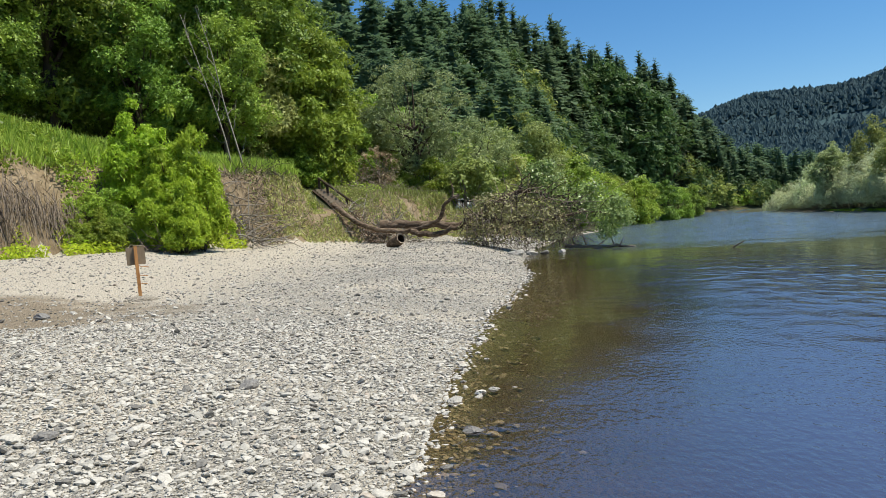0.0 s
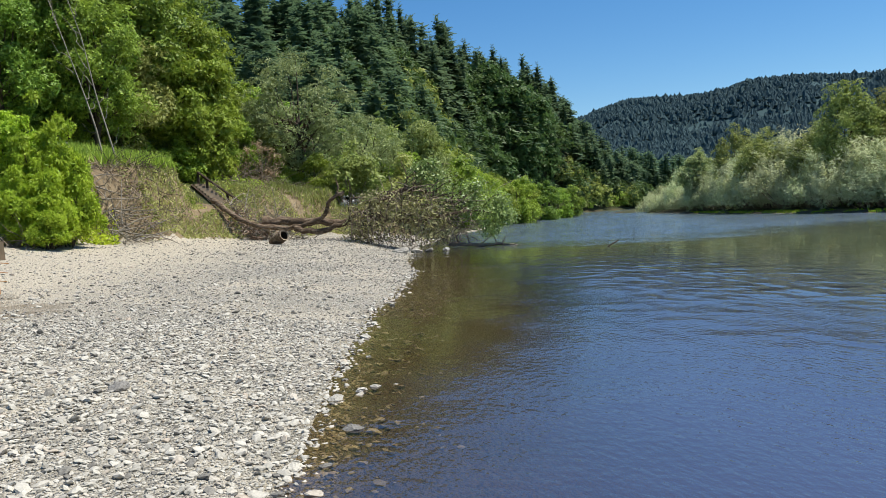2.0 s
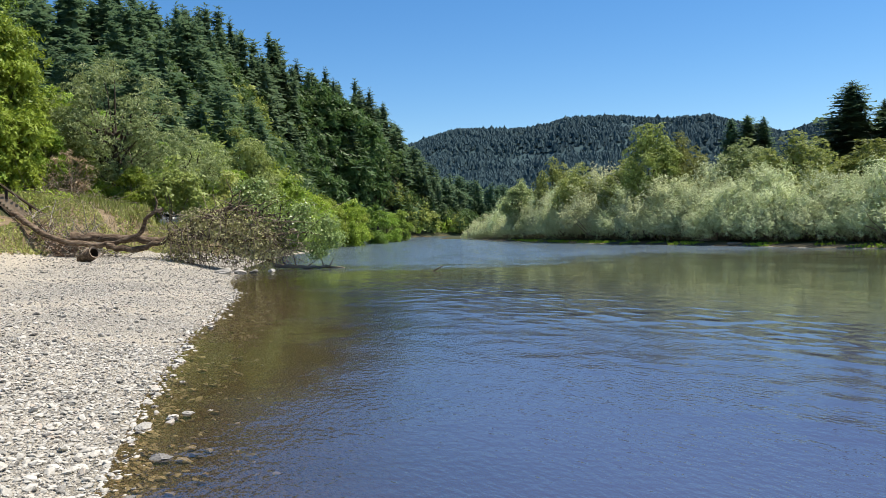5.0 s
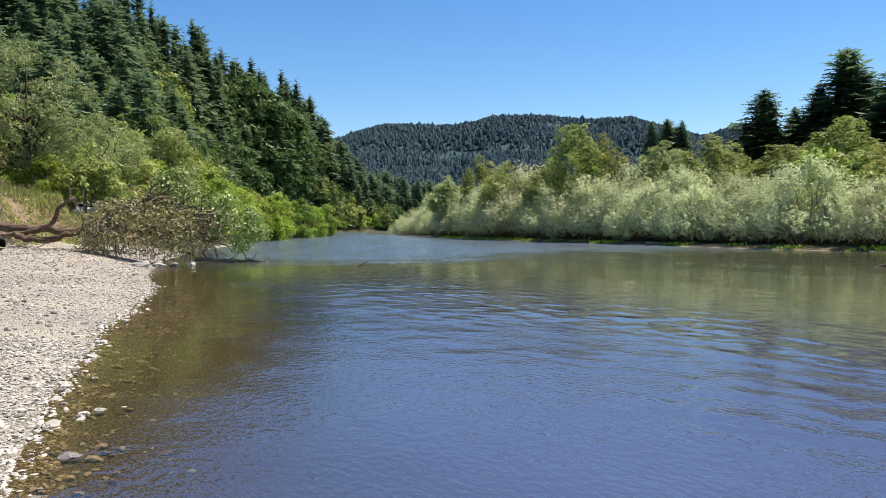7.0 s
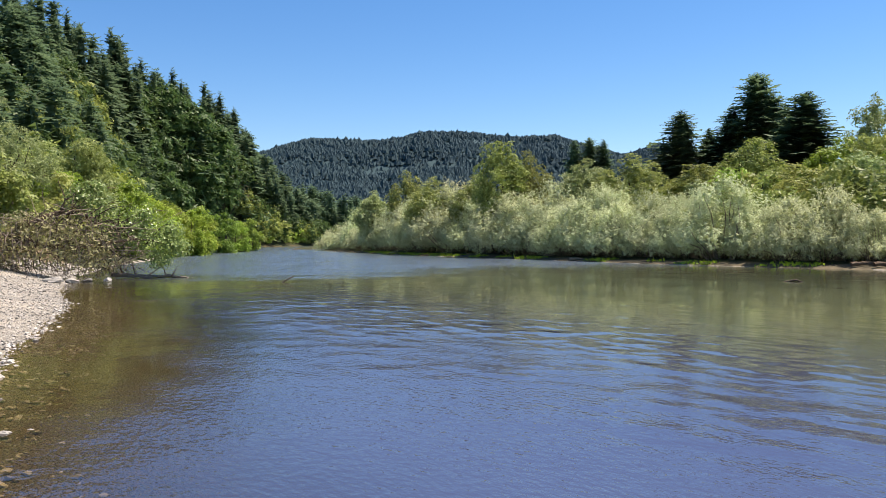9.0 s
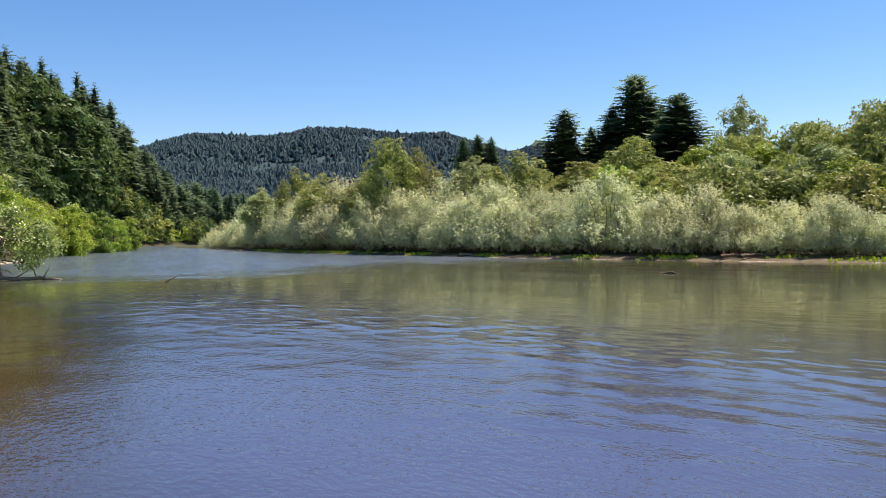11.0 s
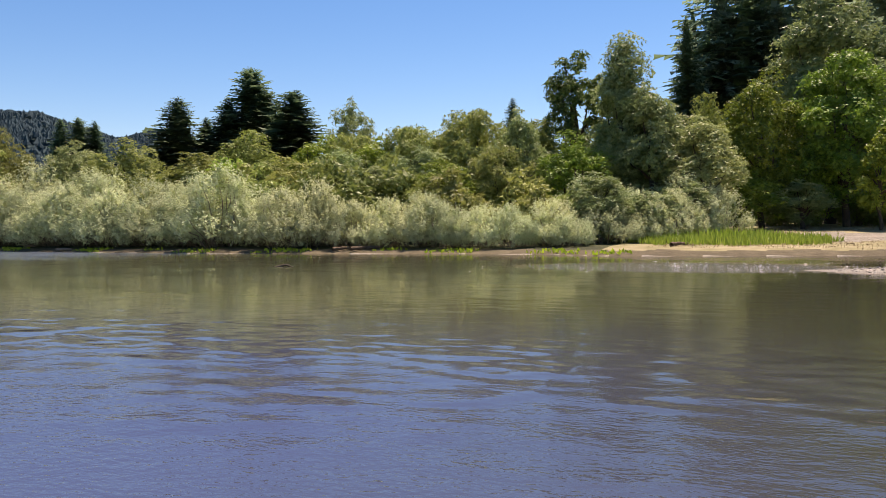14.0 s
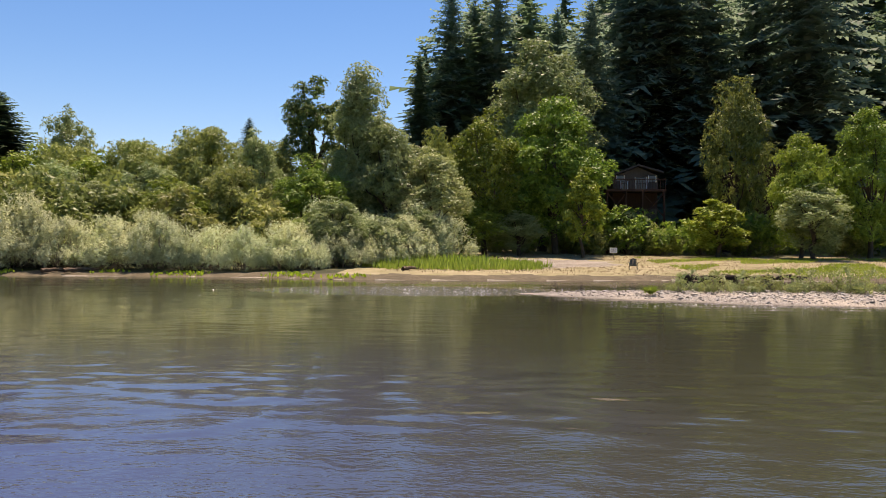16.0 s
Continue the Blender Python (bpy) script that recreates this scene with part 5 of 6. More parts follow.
# hanging roots on the cut bank
r = np.random.default_rng(35)
ps = []
for _ in range(1150):
    x = r.uniform(-19.5, -13.6)
    y = float(np.interp(-x, [13, 15, 22], [29.5, 26.3, 19.3])) + r.uniform(0.2, 1.9)
    z = ground_at(x, y) + r.uniform(0.1, 0.9)
    l = r.uniform(0.7, 1.9)
    ps.append(tube(bend((x, y, z), (x + r.normal() * 0.25 + 0.25, y - 0.35 * l + r.normal() * 0.1, max(z - l, 1.45)), 0.1, 0.03, 5, r), [0.012, 0.012, 0.010, 0.008, 0.004], 3))
tagged(new("hanging_roots", mesh_of("hanging_roots", *merged(ps[:850]), TWIG, shade=True)), "matted grey-brown dry roots hanging down the cut bank", "roots", kind="stuff")
tagged(new("hanging_roots", mesh_of("hanging_roots", *merged(ps[850:]), BARK, shade=True)), "dark brown dry roots hanging down the cut bank", "roots", kind="stuff")

# leaning dead trunks
for pts in ([(-12.02, 41.28, 13.96), (-11.25, 40.98, 11.41), (-10.69, 40.62, 8.54), (-10.0, 40.2, 6.0), (-9.7, 40.1, 4.4)],
            [(-13.07, 42.01, 13.85), (-12.24, 41.74, 11.2), (-11.45, 41.45, 8.72), (-10.9, 41.0, 7.0), (-10.5, 40.9, 4.6)]):
    pts = np.array(pts[::-1])
    dead = thing("dead_tree", "slender pale leaning dead tree trunk", "tree", "dead trunks", at=tuple(pts[0]))
    q = np.linspace(0, len(pts) - 1, 14)
    path = np.column_stack([np.interp(q, np.arange(len(pts)), pts[:, k]) for k in range(3)]) - pts[0]
    child("trunk", mesh_of("trunk", *tube(path, np.linspace(0.05, 0.016, 14), 7, 0.12, 3), PALE_BARK, shade=True), dead)
    path[1:-1] += r.normal(size=(12, 3)) * 0.05
    for k in (3, 5, 6, 7, 8, 9, 10, 11, 12):
        e = path[k] + np.array([r.uniform(-1.4, 0.6), r.normal() * 0.4, r.uniform(0.4, 1.6)])
        child("branch", mesh_of("branch", *tube(bend(path[k], e, -0.15, 0.05, 6, r), np.linspace(0.026, 0.007, 6), 5), PALE_BARK, shade=True), dead)

# ---- fallen tree ----
fallen = thing("fallen_tree", "uprooted fallen tree with half-withered crown reaching into the river", "fallen tree")


def limb(name, pts, r0, r1, parent, mat=DRIFT, n=18, sides=10, rough=0.07, label=""):
    pts = np.array(pts, float)
    q = np.linspace(0, len(pts) - 1, n)
    # soften the corners between the given points
    path = np.column_stack([np.interp(q, np.arange(len(pts)), pts[:, k]) for k in range(3)])
    for _ in range(2):
        path[1:-1] = (path[:-2] + 2 * path[1:-1] + path[2:]) / 4
    path[1:-1] += np.random.default_rng(n + len(pts)).normal(size=(n - 2, 3)) * 0.2 * min(r0, 0.2)
    return child(name, mesh_of(name, *tube(path, np.linspace(r0, r1, n), sides, rough, len(pts) + n), mat, shade=True), parent, label)


limb("trunk", [(-5.95, 43.8, 3.25), (-5.69, 43.63, 3.11), (-4.97, 43.22, 2.46), (-4.03, 42.81, 1.9), (-2.8, 42.41, 1.51), (-1.4, 41.98, 1.57), (-0.48, 41.6, 1.81), (0.0, 41.4, 2.13), (0.19, 41.2, 2.8), (0.66, 41.0, 3.12), (1.02, 41.0, 3.24)], 0.155, 0.08, fallen, n=34, rough=0.11)
limb("limb", [(-1.6, 42.0, 1.5), (-0.6, 41.5, 1.25), (0.3, 41.1, 1.35), (0.99, 40.79, 1.65), (1.8, 40.46, 2.09)], 0.17, 0.10, fallen, rough=0.11)
limb("limb", [(1.8, 40.46, 2.09), (2.95, 40.39, 2.65), (3.7, 40.33, 3.14), (4.71, 40.23, 3.19), (5.31, 40.05, 2.99), (5.56, 39.91, 2.68)], 0.14, 0.07, fallen)
limb("limb", [(3.98, 40.3, 3.01), (4.33, 40.37, 3.77), (4.02, 40.5, 4.67)], 0.05, 0.015, fallen)
limb("limb", [(4.33, 40.37, 3.77), (5.28, 40.66, 4.48), (6.64, 40.96, 4.41)], 0.04, 0.012, fallen)
limb("limb", [(0.66, 41.0, 3.12), (0.75, 41.0, 3.5), (0.62, 41.0, 4.0)], 0.06, 0.015, fallen)
limb("limb", [(1.8, 40.46, 2.0), (3.4, 40.0, 1.6), (5.2, 39.6, 1.5), (7.2, 39.6, 2.0), (8.6, 39.8, 1.7)], 0.12, 0.03, fallen)
fr = np.random.default_rng(36)
ps = []
for k in range(520):
    a = np.array([fr.uniform(1.2, 7.4), fr.uniform(38.9, 41.4), 0])
    top = np.interp(a[0], [1.2, 3, 5, 7.4], [2.4, 3.2, 3.4, 2.4])
    a[2] = fr.uniform(0.5, top)
    b = a + np.array([fr.normal() * 0.9 + 0.3, fr.normal() * 0.4, fr.normal() * 0.7])
    if k % 3 == 0:
        b = a + np.array([fr.normal() * 0.35, fr.normal() * 0.3, -fr.uniform(0.6, 1.8)])
    b[2] = max(b[2], 0.02)
    ps.append(tube(bend(a, b, 0.1 * fr.normal(), 0.06, 5, fr), np.linspace(0.022, 0.005, 5), 4))
for _ in range(70):
    a = np.array([fr.uniform(1.5, 7.5), fr.uniform(39.4, 41.4), fr.uniform(1.8, 3.0)])
    l = fr.uniform(1.0, 2.6)
    b = a + np.array([fr.normal() * 0.8 + 0.3, fr.normal() * 0.3, fr.uniform(0.1, 0.7)]) * l * 0.8
    ps.append(tube(bend(a, b, -0.18 * l, 0.08, 7, fr), np.linspace(0.024, 0.005, 7), 4))
child("twig_tangle", mesh_of("twig_tangle", *merged([p for k, p in enumerate(ps) if k % 4]), TWIG, shade=True), fallen, "tangle of dry twigs", kind="stuff")
child("twig_tangle", mesh_of("twig_tangle", *merged(ps[::4]), BARK, shade=True), fallen, "tangle of dark dead twigs", kind="stuff")
for k in range(16):
    x = 1.4 + 0.42 * k + fr.uniform(-0.2, 0.2)
    z = float(np.interp(x, [1.2, 3, 5, 8.2], [2.3, 2.9, 3.2, 2.0])) - 0.5
    lean = fr.normal() * 0.7 + 0.2
    limb("bare_branch", [(x, 40.2, z), (x + 0.35 * lean, 40.0, z + 0.5), (x + 0.9 * lean, 39.9, z + 0.75 + fr.uniform(0, 0.4)), (x + 1.5 * lean, 39.8, z + 0.7 + fr.uniform(0, 0.7))], 0.034, 0.008, fallen, BARK, 9, 5)


def leaf_mass(seed, cents, n, L, W, mat, name, label):
    q = np.random.default_rng(seed)
    c = np.array(cents)[q.integers(0, len(cents), n)]
    d = unit(q.normal(size=(n, 3))) * (1.35 * q.uniform(0, 1, n) ** 0.6)[:, None]
    P = c[:, :3] + d * c[:, 3:4] * np.array([1.15, 1.0, 0.85])
    P[:, 2] = np.maximum(P[:, 2], 0.06)
    Vl, Fl = cards(P, d + np.array([0, 0, 0.5]) + q.normal(size=(n, 3)) * 0.6, L, W, q)
    return child(name, mesh_of(name, Vl, Fl, mat), fallen, label)


WITHER = leaf_material("leaf_withered", (0.16, 0.152, 0.065), (0.28, 0.262, 0.115), (0.42, 0.395, 0.20), 0.38)
leaf_mass(37, [(1.9, 40.0, 1.9, 0.9), (2.8, 39.8, 1.5, 1.0), (3.4, 39.7, 2.3, 0.9), (4.2, 39.4, 1.4, 1.0), (4.6, 39.6, 2.2, 0.9), (5.3, 39.4, 1.0, 0.9), (2.4, 40.2, 2.6, 0.6), (5.9, 39.6, 1.7, 0.8), (1.6, 39.9, 1.1, 0.7)], 3300, 0.17, 0.09, WITHER, "withered_leaves", "dry brown-green withered leaves")
GREENL = leaf_material("leaf_fallen_green", (0.09, 0.155, 0.032), (0.19, 0.285, 0.066), (0.36, 0.45, 0.15), 0.34, 0.35)
leaf_mass(38, [(5.2, 40.6, 3.6, 0.8), (6.0, 40.5, 3.2, 0.9), (6.6, 40.4, 2.5, 0.9), (7.4, 40.1, 2.2, 0.8), (8.1, 40.0, 1.9, 0.75), (8.8, 39.9, 1.6, 0.6), (8.3, 39.6, 0.9, 0.45), (4.9, 40.7, 4.1, 0.5), (9.3, 39.8, 1.5, 0.5), (7.7, 40.1, 3.0, 0.6), (9.0, 40.0, 2.3, 0.5), (5.6, 40.7, 4.4, 0.4)], 7000, 0.145, 0.09, GREENL, "green_leaves", "fresh glossy green leaves")

log = thing("log", "thick brown driftwood log lying behind the fallen trunk", "log")
limb("trunk", [(-3.35, 42.87, 1.98), (-1.88, 42.96, 1.91), (-0.65, 43.0, 1.76), (0.65, 43.0, 1.70), (1.6, 42.9, 1.6)], 0.25, 0.18, log, rough=0.10)
# near-black colour standing for the shade inside a recess
RECESS_SHADE = grain_material("recess_shade", [(0.3, (0.012, 0.009, 0.006)), (0.7, (0.05, 0.035, 0.022))], 12.0, (1, 1, 1), 0.95, 0.6, 0.03)
stump = thing("log", "short hollow sawn log end on the gravel", "log", at=(-2.2, 37.6, ground_at(-2.2, 37.6)))
p0 = np.array([0.26, -0.30, 0.42])
dirn = unit(np.array([-0.52, 0.60, -0.28]))
child("bark", mesh_of("bark", *tube([p0 + dirn * d for d in (0.0, 0.06, 0.35, 0.95, 1.0)], [0.25, 0.275, 0.265, 0.23, 0.15], 14, 0.06, 5), DRIFT, shade=True), stump)
child("rim", mesh_of("rim", *tube([p0 + dirn * d for d in (-0.015, 0.0, 0.06)], [0.262, 0.225, 0.195], 14, 0.06, 6), TWIG, shade=True), stump, "pale splintered end grain")
child("hollow", mesh_of("hollow", *tube([p0 + dirn * d for d in (0.02, 0.4, 0.60, 0.61)], [0.205, 0.18, 0.14, 0.005], 14, 0.08, 8), RECESS_SHADE, shade=True), stump, "hollow core with its shade painted dark")
floater = thing("floating_log", "half-sunk grey log with broken stubs in the water", "log")
limb("trunk", [(6.3, 40.6, 0.22), (7.1, 40.4, 0.10), (7.9, 39.9, 0.06), (8.6, 39.9, 0.10), (9.3, 39.5, 0.04), (9.9, 39.4, -0.02)], 0.11, 0.03, floater, TWIG, rough=0.3)
for a, b in [((7.4, 40.4, 0.1), (7.2, 40.3, 0.75)), ((7.9, 40.2, 0.1), (8.5, 40.0, 0.55)), ((8.7, 39.8, 0.05), (8.5, 39.7, 0.7)), ((8.9, 39.6, 0.05), (9.2, 39.5, 0.6)), ((6.9, 40.7, 0.1), (6.6, 40.6, 0.9))]:
    limb("stub", [a, b], 0.04, 0.01, floater, DRIFT, 5, 6)

# eroded turf edge behind the gravel bar, its undercut shade painted near-black
ey = np.linspace(-16.5, -9.8, 26)
ez = np.random.default_rng(77)
edge_path = np.column_stack([np.interp(ey, RIGHT_Y, RIGHT_X) + 0.35 + 0.18 * ez.normal(size=26), ey, 0.14 + 0.05 * ez.normal(size=26)])
tagged(new("cut_bank", mesh_of("cut_bank", *tube(edge_path, 0.13 * ez.uniform(0.5, 1.4, 26), 7, 0.3, 9), RECESS_SHADE, shade=True)), "undercut earth edge of the meadow above the water, its shade painted dark", "bank", kind="structure")

# snag in midstream
snag = thing("snag", "dark bent branch sticking out of the river", "branch", at=(11.9, 31.8, 0))
limb("branch", [(-0.35, 0.1, -0.25), (-0.15, 0.05, 0.03), (0.1, 0, 0.13), (0.3, -0.05, 0.24)], 0.045, 0.02, snag, BARK, 8, 7)
snag2 = thing("snag", "small dark snag breaking the water surface", "branch", at=(27.8, 18.9, 0))
limb("branch", [(-0.25, 0.25, -0.1), (0, 0, 0.07), (0.1, -0.3, 0.05), (0.15, -0.6, -0.1)], 0.06, 0.03, snag2, BARK, 8, 7)
for x, y, l in [(41.9, 47.6, 0.9), (44.0, 53.6, 0.7), (41.6, 23.9, 1.4), (41.9, 22.6, 1.8), (44.2, 4.6, 1.2)]:
    ob = thing("driftwood", "small weathered driftwood log at the far waterline", "log", "far driftwood", at=(x, y, ground_at(x, y) + 0.06))
    limb("trunk", [(-l / 2, l * 0.3, 0.02), (0, 0, 0.1), (l / 2, -l * 0.3, 0.05)], 0.12, 0.07, ob, TWIG if l < 1 else DRIFT, 8, 8)

# ---- sign on a stake ----
STAKE = grain_material("stake_wood", [(0.3, (0.42, 0.19, 0.06)), (0.7, (0.62, 0.33, 0.12))], 14.0, (1, 1, 0.15), 0.7, 0.25, 0.005)
BOARD = grain_material("board_back", [(0.3, (0.20, 0.15, 0.09)), (0.7, (0.30, 0.23, 0.15))], 9.0, (1, 1, 0.3), 0.75, 0.2, 0.004)
sg = ground_at(-6.83, 17.57)
sign = thing("sign", "small square brown sign seen from behind on an orange-brown wooden stake", "sign", at=(-6.83, 17.57, sg), turn=21.0, size=0.9)
part("stake", one_box(-0.045, 0.035, -0.03, 0.03, -0.2, 1.36, pose(0, 0, 0, 0, -1.8, 0), 0.006), STAKE, sign)
part("board", one_box(-0.23, 0.21, 0.032, 0.05, 0.90, 1.34, pose(0, 0, 0, 0, -1.8, 0), 0.004), BOARD, sign, "flat brown board")
for z in (0.42, 0.62, 0.84):
    part("nail_strip", one_box(-0.09, 0.12, -0.042, -0.031, z, z + 0.018, pose(0, 0, 0, 0, 8, 0)), STAKE, sign)
bm = bmesh.new()
bmesh.ops.create_icosphere(bm, subdivisions=3, radius=1)
for v in bm.verts:
    v.co = Vector((v.co.x * 0.42, v.co.y * 0.32, v.co.z * 0.12 + 0.02 * noise.noise(v.co * 3)))
part("sand_mound", bm, SAND, sign, "heap of damp sand round the stake")

# ---- staircase up the bank ----
PLANK = grain_material("weathered_planks", [(0.3, (0.20, 0.155, 0.105)), (0.7, (0.36, 0.29, 0.21))], 6.0, (1, 1, 0.3), 0.85, 0.4, 0.01)
DARKW = grain_material("dark_timber", [(0.3, (0.035, 0.024, 0.016)), (0.7, (0.075, 0.052, 0.035))], 6.0, (1, 1, 0.3), 0.8, 0.3, 0.01)
stair = thing("staircase", "weathered wooden steps with a dark handrail on the bank", "stairs")
top, foot = np.array([-7.85, 51.6, 4.66]), np.array([-5.75, 48.5, 3.0])
nst = 10
ang = math.degrees(math.atan2(foot[1] - top[1], foot[0] - top[0]))
for k in range(nst):
    p = top + (foot - top) * (k + 0.5) / nst
    part("step", one_box(-0.17, 0.17, -0.40, 0.40, -0.03, 0.03, pose(*p, 0, 0, ang), 0.008), PLANK, stair)
    part("riser", one_box(-0.02, 0.02, -0.40, 0.40, -0.17, -0.03, pose(*(p + np.array([0.08, -0.13, 0])), 0, 0, ang)), PLANK, stair)
for side in (-0.43, 0.43):
    nrm = np.array([math.cos(radians(ang + 90)), math.sin(radians(ang + 90)), 0]) * side
    child("stringer", mesh_of("stringer", *tube([top + nrm - [0, 0, 0.12], foot + nrm - [0, 0, 0.12]], [0.10, 0.10], 4), DARKW), stair)
rail_pts = [(-7.85, 51.87, 5.36), (-7.2, 50.96, 4.88), (-5.85, 49.63, 3.86), (-4.85, 48.24, 3.16)]
child("handrail", mesh_of("handrail", *tube(rail_pts, [0.075] * 4, 6), DARKW), stair)
for x, y, z in ((-7.2, 50.96, 4.88), (-5.85, 49.63, 3.86), (-7.85, 51.87, 5.36)):
    part("post", one_box(x - 0.075, x + 0.075, y - 0.075, y + 0.075, z - 1.5, z, None, 0.008), DARKW, stair)

# ---- parked car on the terrace ----
PAINT, t_, b_ = material("white_car_paint", 0.25)
b_.inputs["Base Color"].default_value = (0.75, 0.76, 0.77, 1)
b_.inputs["Coat Weight"].default_value = 0.5
GLASS, t_, b_ = material("dark_glass", 0.06)
b_.inputs["Base Color"].default_value = (0.02, 0.025, 0.03, 1)
RUBBER, t_, b_ = material("rubber", 0.8)
b_.inputs["Base Color"].default_value = (0.02, 0.02, 0.02, 1)
cz0 = ground_at(2.2, 60.0)
car = thing("car", "white parked car partly hidden on the terrace", "car", at=(2.2, 60.0, cz0), turn=82.0)
bm = bmesh.new()
box(bm, -2.1, 2.1, -0.85, 0.85, 0.3, 0.95)
bmesh.ops.bevel(bm, geom=bm.edges[:], offset=0.12, segments=3, affect='EDGES')
part("body", bm, PAINT, car)
bm = bmesh.new()
g = box(bm, -1.3, 1.5, -0.76, 0.76, 0.93, 1.48)
for v in bm.verts:
    if v.co.z > 1.2:
        v.co.x *= 0.72
        v.co.y *= 0.84
bmesh.ops.bevel(bm, geom=bm.edges[:], offset=0.06, segments=2, affect='EDGES')
part("cabin", bm, PAINT, car)
part("windscreen", one_box(-0.03, 0.03, -0.56, 0.56, 0.10, 0.34, pose(-1.22, 0, 1.0, 0, 30, 0)), GLASS, car)
for x0, x1 in ((-0.85, 0.02), (0.1, 1.0)):
    part("window", one_box(x0, x1, -0.755, -0.72, 1.02, 1.34, pose(0, 0, 0, -4, 0, 0)), GLASS, car)
for x in (-1.35, 1.35):
    for y in (-0.8, 0.8):
        child("wheel", mesh_of("wheel", *tube([(x, y - 0.1, 0.32), (x, y - 0.09, 0.32), (x, y + 0.09, 0.32), (x, y + 0.1, 0.32)], [0.2, 0.32, 0.32, 0.2], 16), RUBBER, shade=True), car)

# ---- far meadow: notice, chair, houses ----
WHITE = grain_material("white_board", [(0.3, (0.68, 0.68, 0.66)), (0.7, (0.80, 0.80, 0.78))], 6.0, (1, 1, 1), 0.6, 0.1, 0.002)
INK, t_, b_ = material("ink", 0.7)
b_.inputs["Base Color"].default_value = (0.05, 0.05, 0.05, 1)
nz = ground_at(64.4, -9.6)
notice = thing("notice_board", "white rectangular notice board on a thin post in the meadow", "sign", at=(64.4, -9.6, nz), turn=8)
part("board", one_box(-0.02, 0.0, -0.31, 0.31, 0.42, 0.86, None, 0.004), WHITE, notice)
part("post", one_box(0.0, 0.06, -0.03, 0.03, -0.2, 0.80), PLANK, notice)
for k, z in enumerate((0.74, 0.66, 0.58, 0.50)):
    part("text_bar", one_box(-0.024, -0.021, -0.22 + 0.03 * (k % 2), 0.22 - 0.05 * (k % 3), z, z + 0.03), INK, notice)
CHAIR = grain_material("chair_paint", [(0.3, (0.030, 0.050, 0.055)), (0.7, (0.055, 0.085, 0.09))], 8.0, (1, 1, 1), 0.5, 0.1, 0.003)
hz = ground_at(48.4, -8.5)
chair = thing("garden_chair", "dark green slatted wooden garden armchair in the meadow", "chair", at=(48.4, -8.5, hz), turn=172, size=0.72)
for k in range(5):
    y = -0.23 + 0.115 * k
    h = 0.98 - 0.05 * abs(k - 2)
    part("back_slat", one_box(-0.012, 0.012, y - 0.05, y + 0.05, 0.28, h, pose(-0.22, 0, 0, 0, -17, 0), 0.004), CHAIR, chair)
for k in range(5):
    x = -0.14 + 0.12 * k
    part("seat_slat", one_box(x - 0.05, x + 0.05, -0.28, 0.28, 0.33 + 0.012 * k, 0.352 + 0.012 * k, None, 0.004), CHAIR, chair)
for y in (-0.36, 0.36):
    part("armrest", one_box(-0.38, 0.42, y - 0.07, y + 0.07, 0.56, 0.585, None, 0.005), CHAIR, chair)
    for x in (-0.3, 0.34):
        part("leg", one_box(x - 0.045, x + 0.045, y * 0.9 - 0.02, y * 0.9 + 0.02, -0.03, 0.56, None, 0.004), CHAIR, chair)

REDW = grain_material("red_brown_boards", [(0.3, (0.045, 0.022, 0.016)), (0.7, (0.085, 0.042, 0.030))], 5.0, (1, 1, 0.2), 0.8, 0.3, 0.01)
# pale boards darkened in colour for the deep shade round the houses
PALEW = grain_material("pale_boards_shaded", [(0.3, (0.075, 0.066, 0.054)), (0.7, (0.13, 0.115, 0.095))], 5.0, (1, 1, 0.2), 0.8, 0.2, 0.01)
ROOF = grain_material("roofing", [(0.3, (0.05, 0.045, 0.04)), (0.7, (0.11, 0.10, 0.09))], 4.0, (1, 1, 1), 0.9, 0.3, 0.01)
house = thing("house", "dark red-brown house with pale gable and raised wooden deck", "house", at=(0, -2.71, 0))
house.scale = (1, 0.8, 1)
part("lower_wall", one_box(77.6, 83.0, -16.2, -10.9, 0.5, 7.2), REDW, house)
part("upper_wall", one_box(77.6, 83.0, -16.2, -10.9, 7.2, 8.7), PALEW, house, "pale upper wall")
bm = bmesh.new()
for y0, z0, y1, z1 in ((-10.4, 8.55, -13.8, 9.6), (-16.8, 8.9, -13.8, 9.6)):
    vs = [bm.verts.new((x, y, z + dz)) for dz in (0, 0.16) for x, y, z in ((76.9, y0, z0), (83.4, y0, z0), (83.4, y1, z1), (76.9, y1, z1))]
    for f in ((0, 1, 2, 3), (4, 5, 6, 7), (0, 1, 5, 4), (1, 2, 6, 5), (2, 3, 7, 6), (3, 0, 4, 7)):
        bm.faces.new([vs[q] for q in f])
bmesh.ops.recalc_face_normals(bm, faces=bm.faces[:])
part("roof", bm, ROOF, house)
bm = bmesh.new()
vs = [bm.verts.new(p) for p in ((77.62, -10.95, 8.65), (77.62, -16.15, 8.75), (77.62, -13.8, 9.55), (77.7, -10.95, 8.65), (77.7, -16.15, 8.75), (77.7, -13.8, 9.55))]
for f in ((0, 2, 1), (3, 4, 5), (0, 1, 4, 3), (1, 2, 5, 4), (2, 0, 3, 5)):
    bm.faces.new([vs[q] for q in f])
part("gable", bm, PALEW, house)
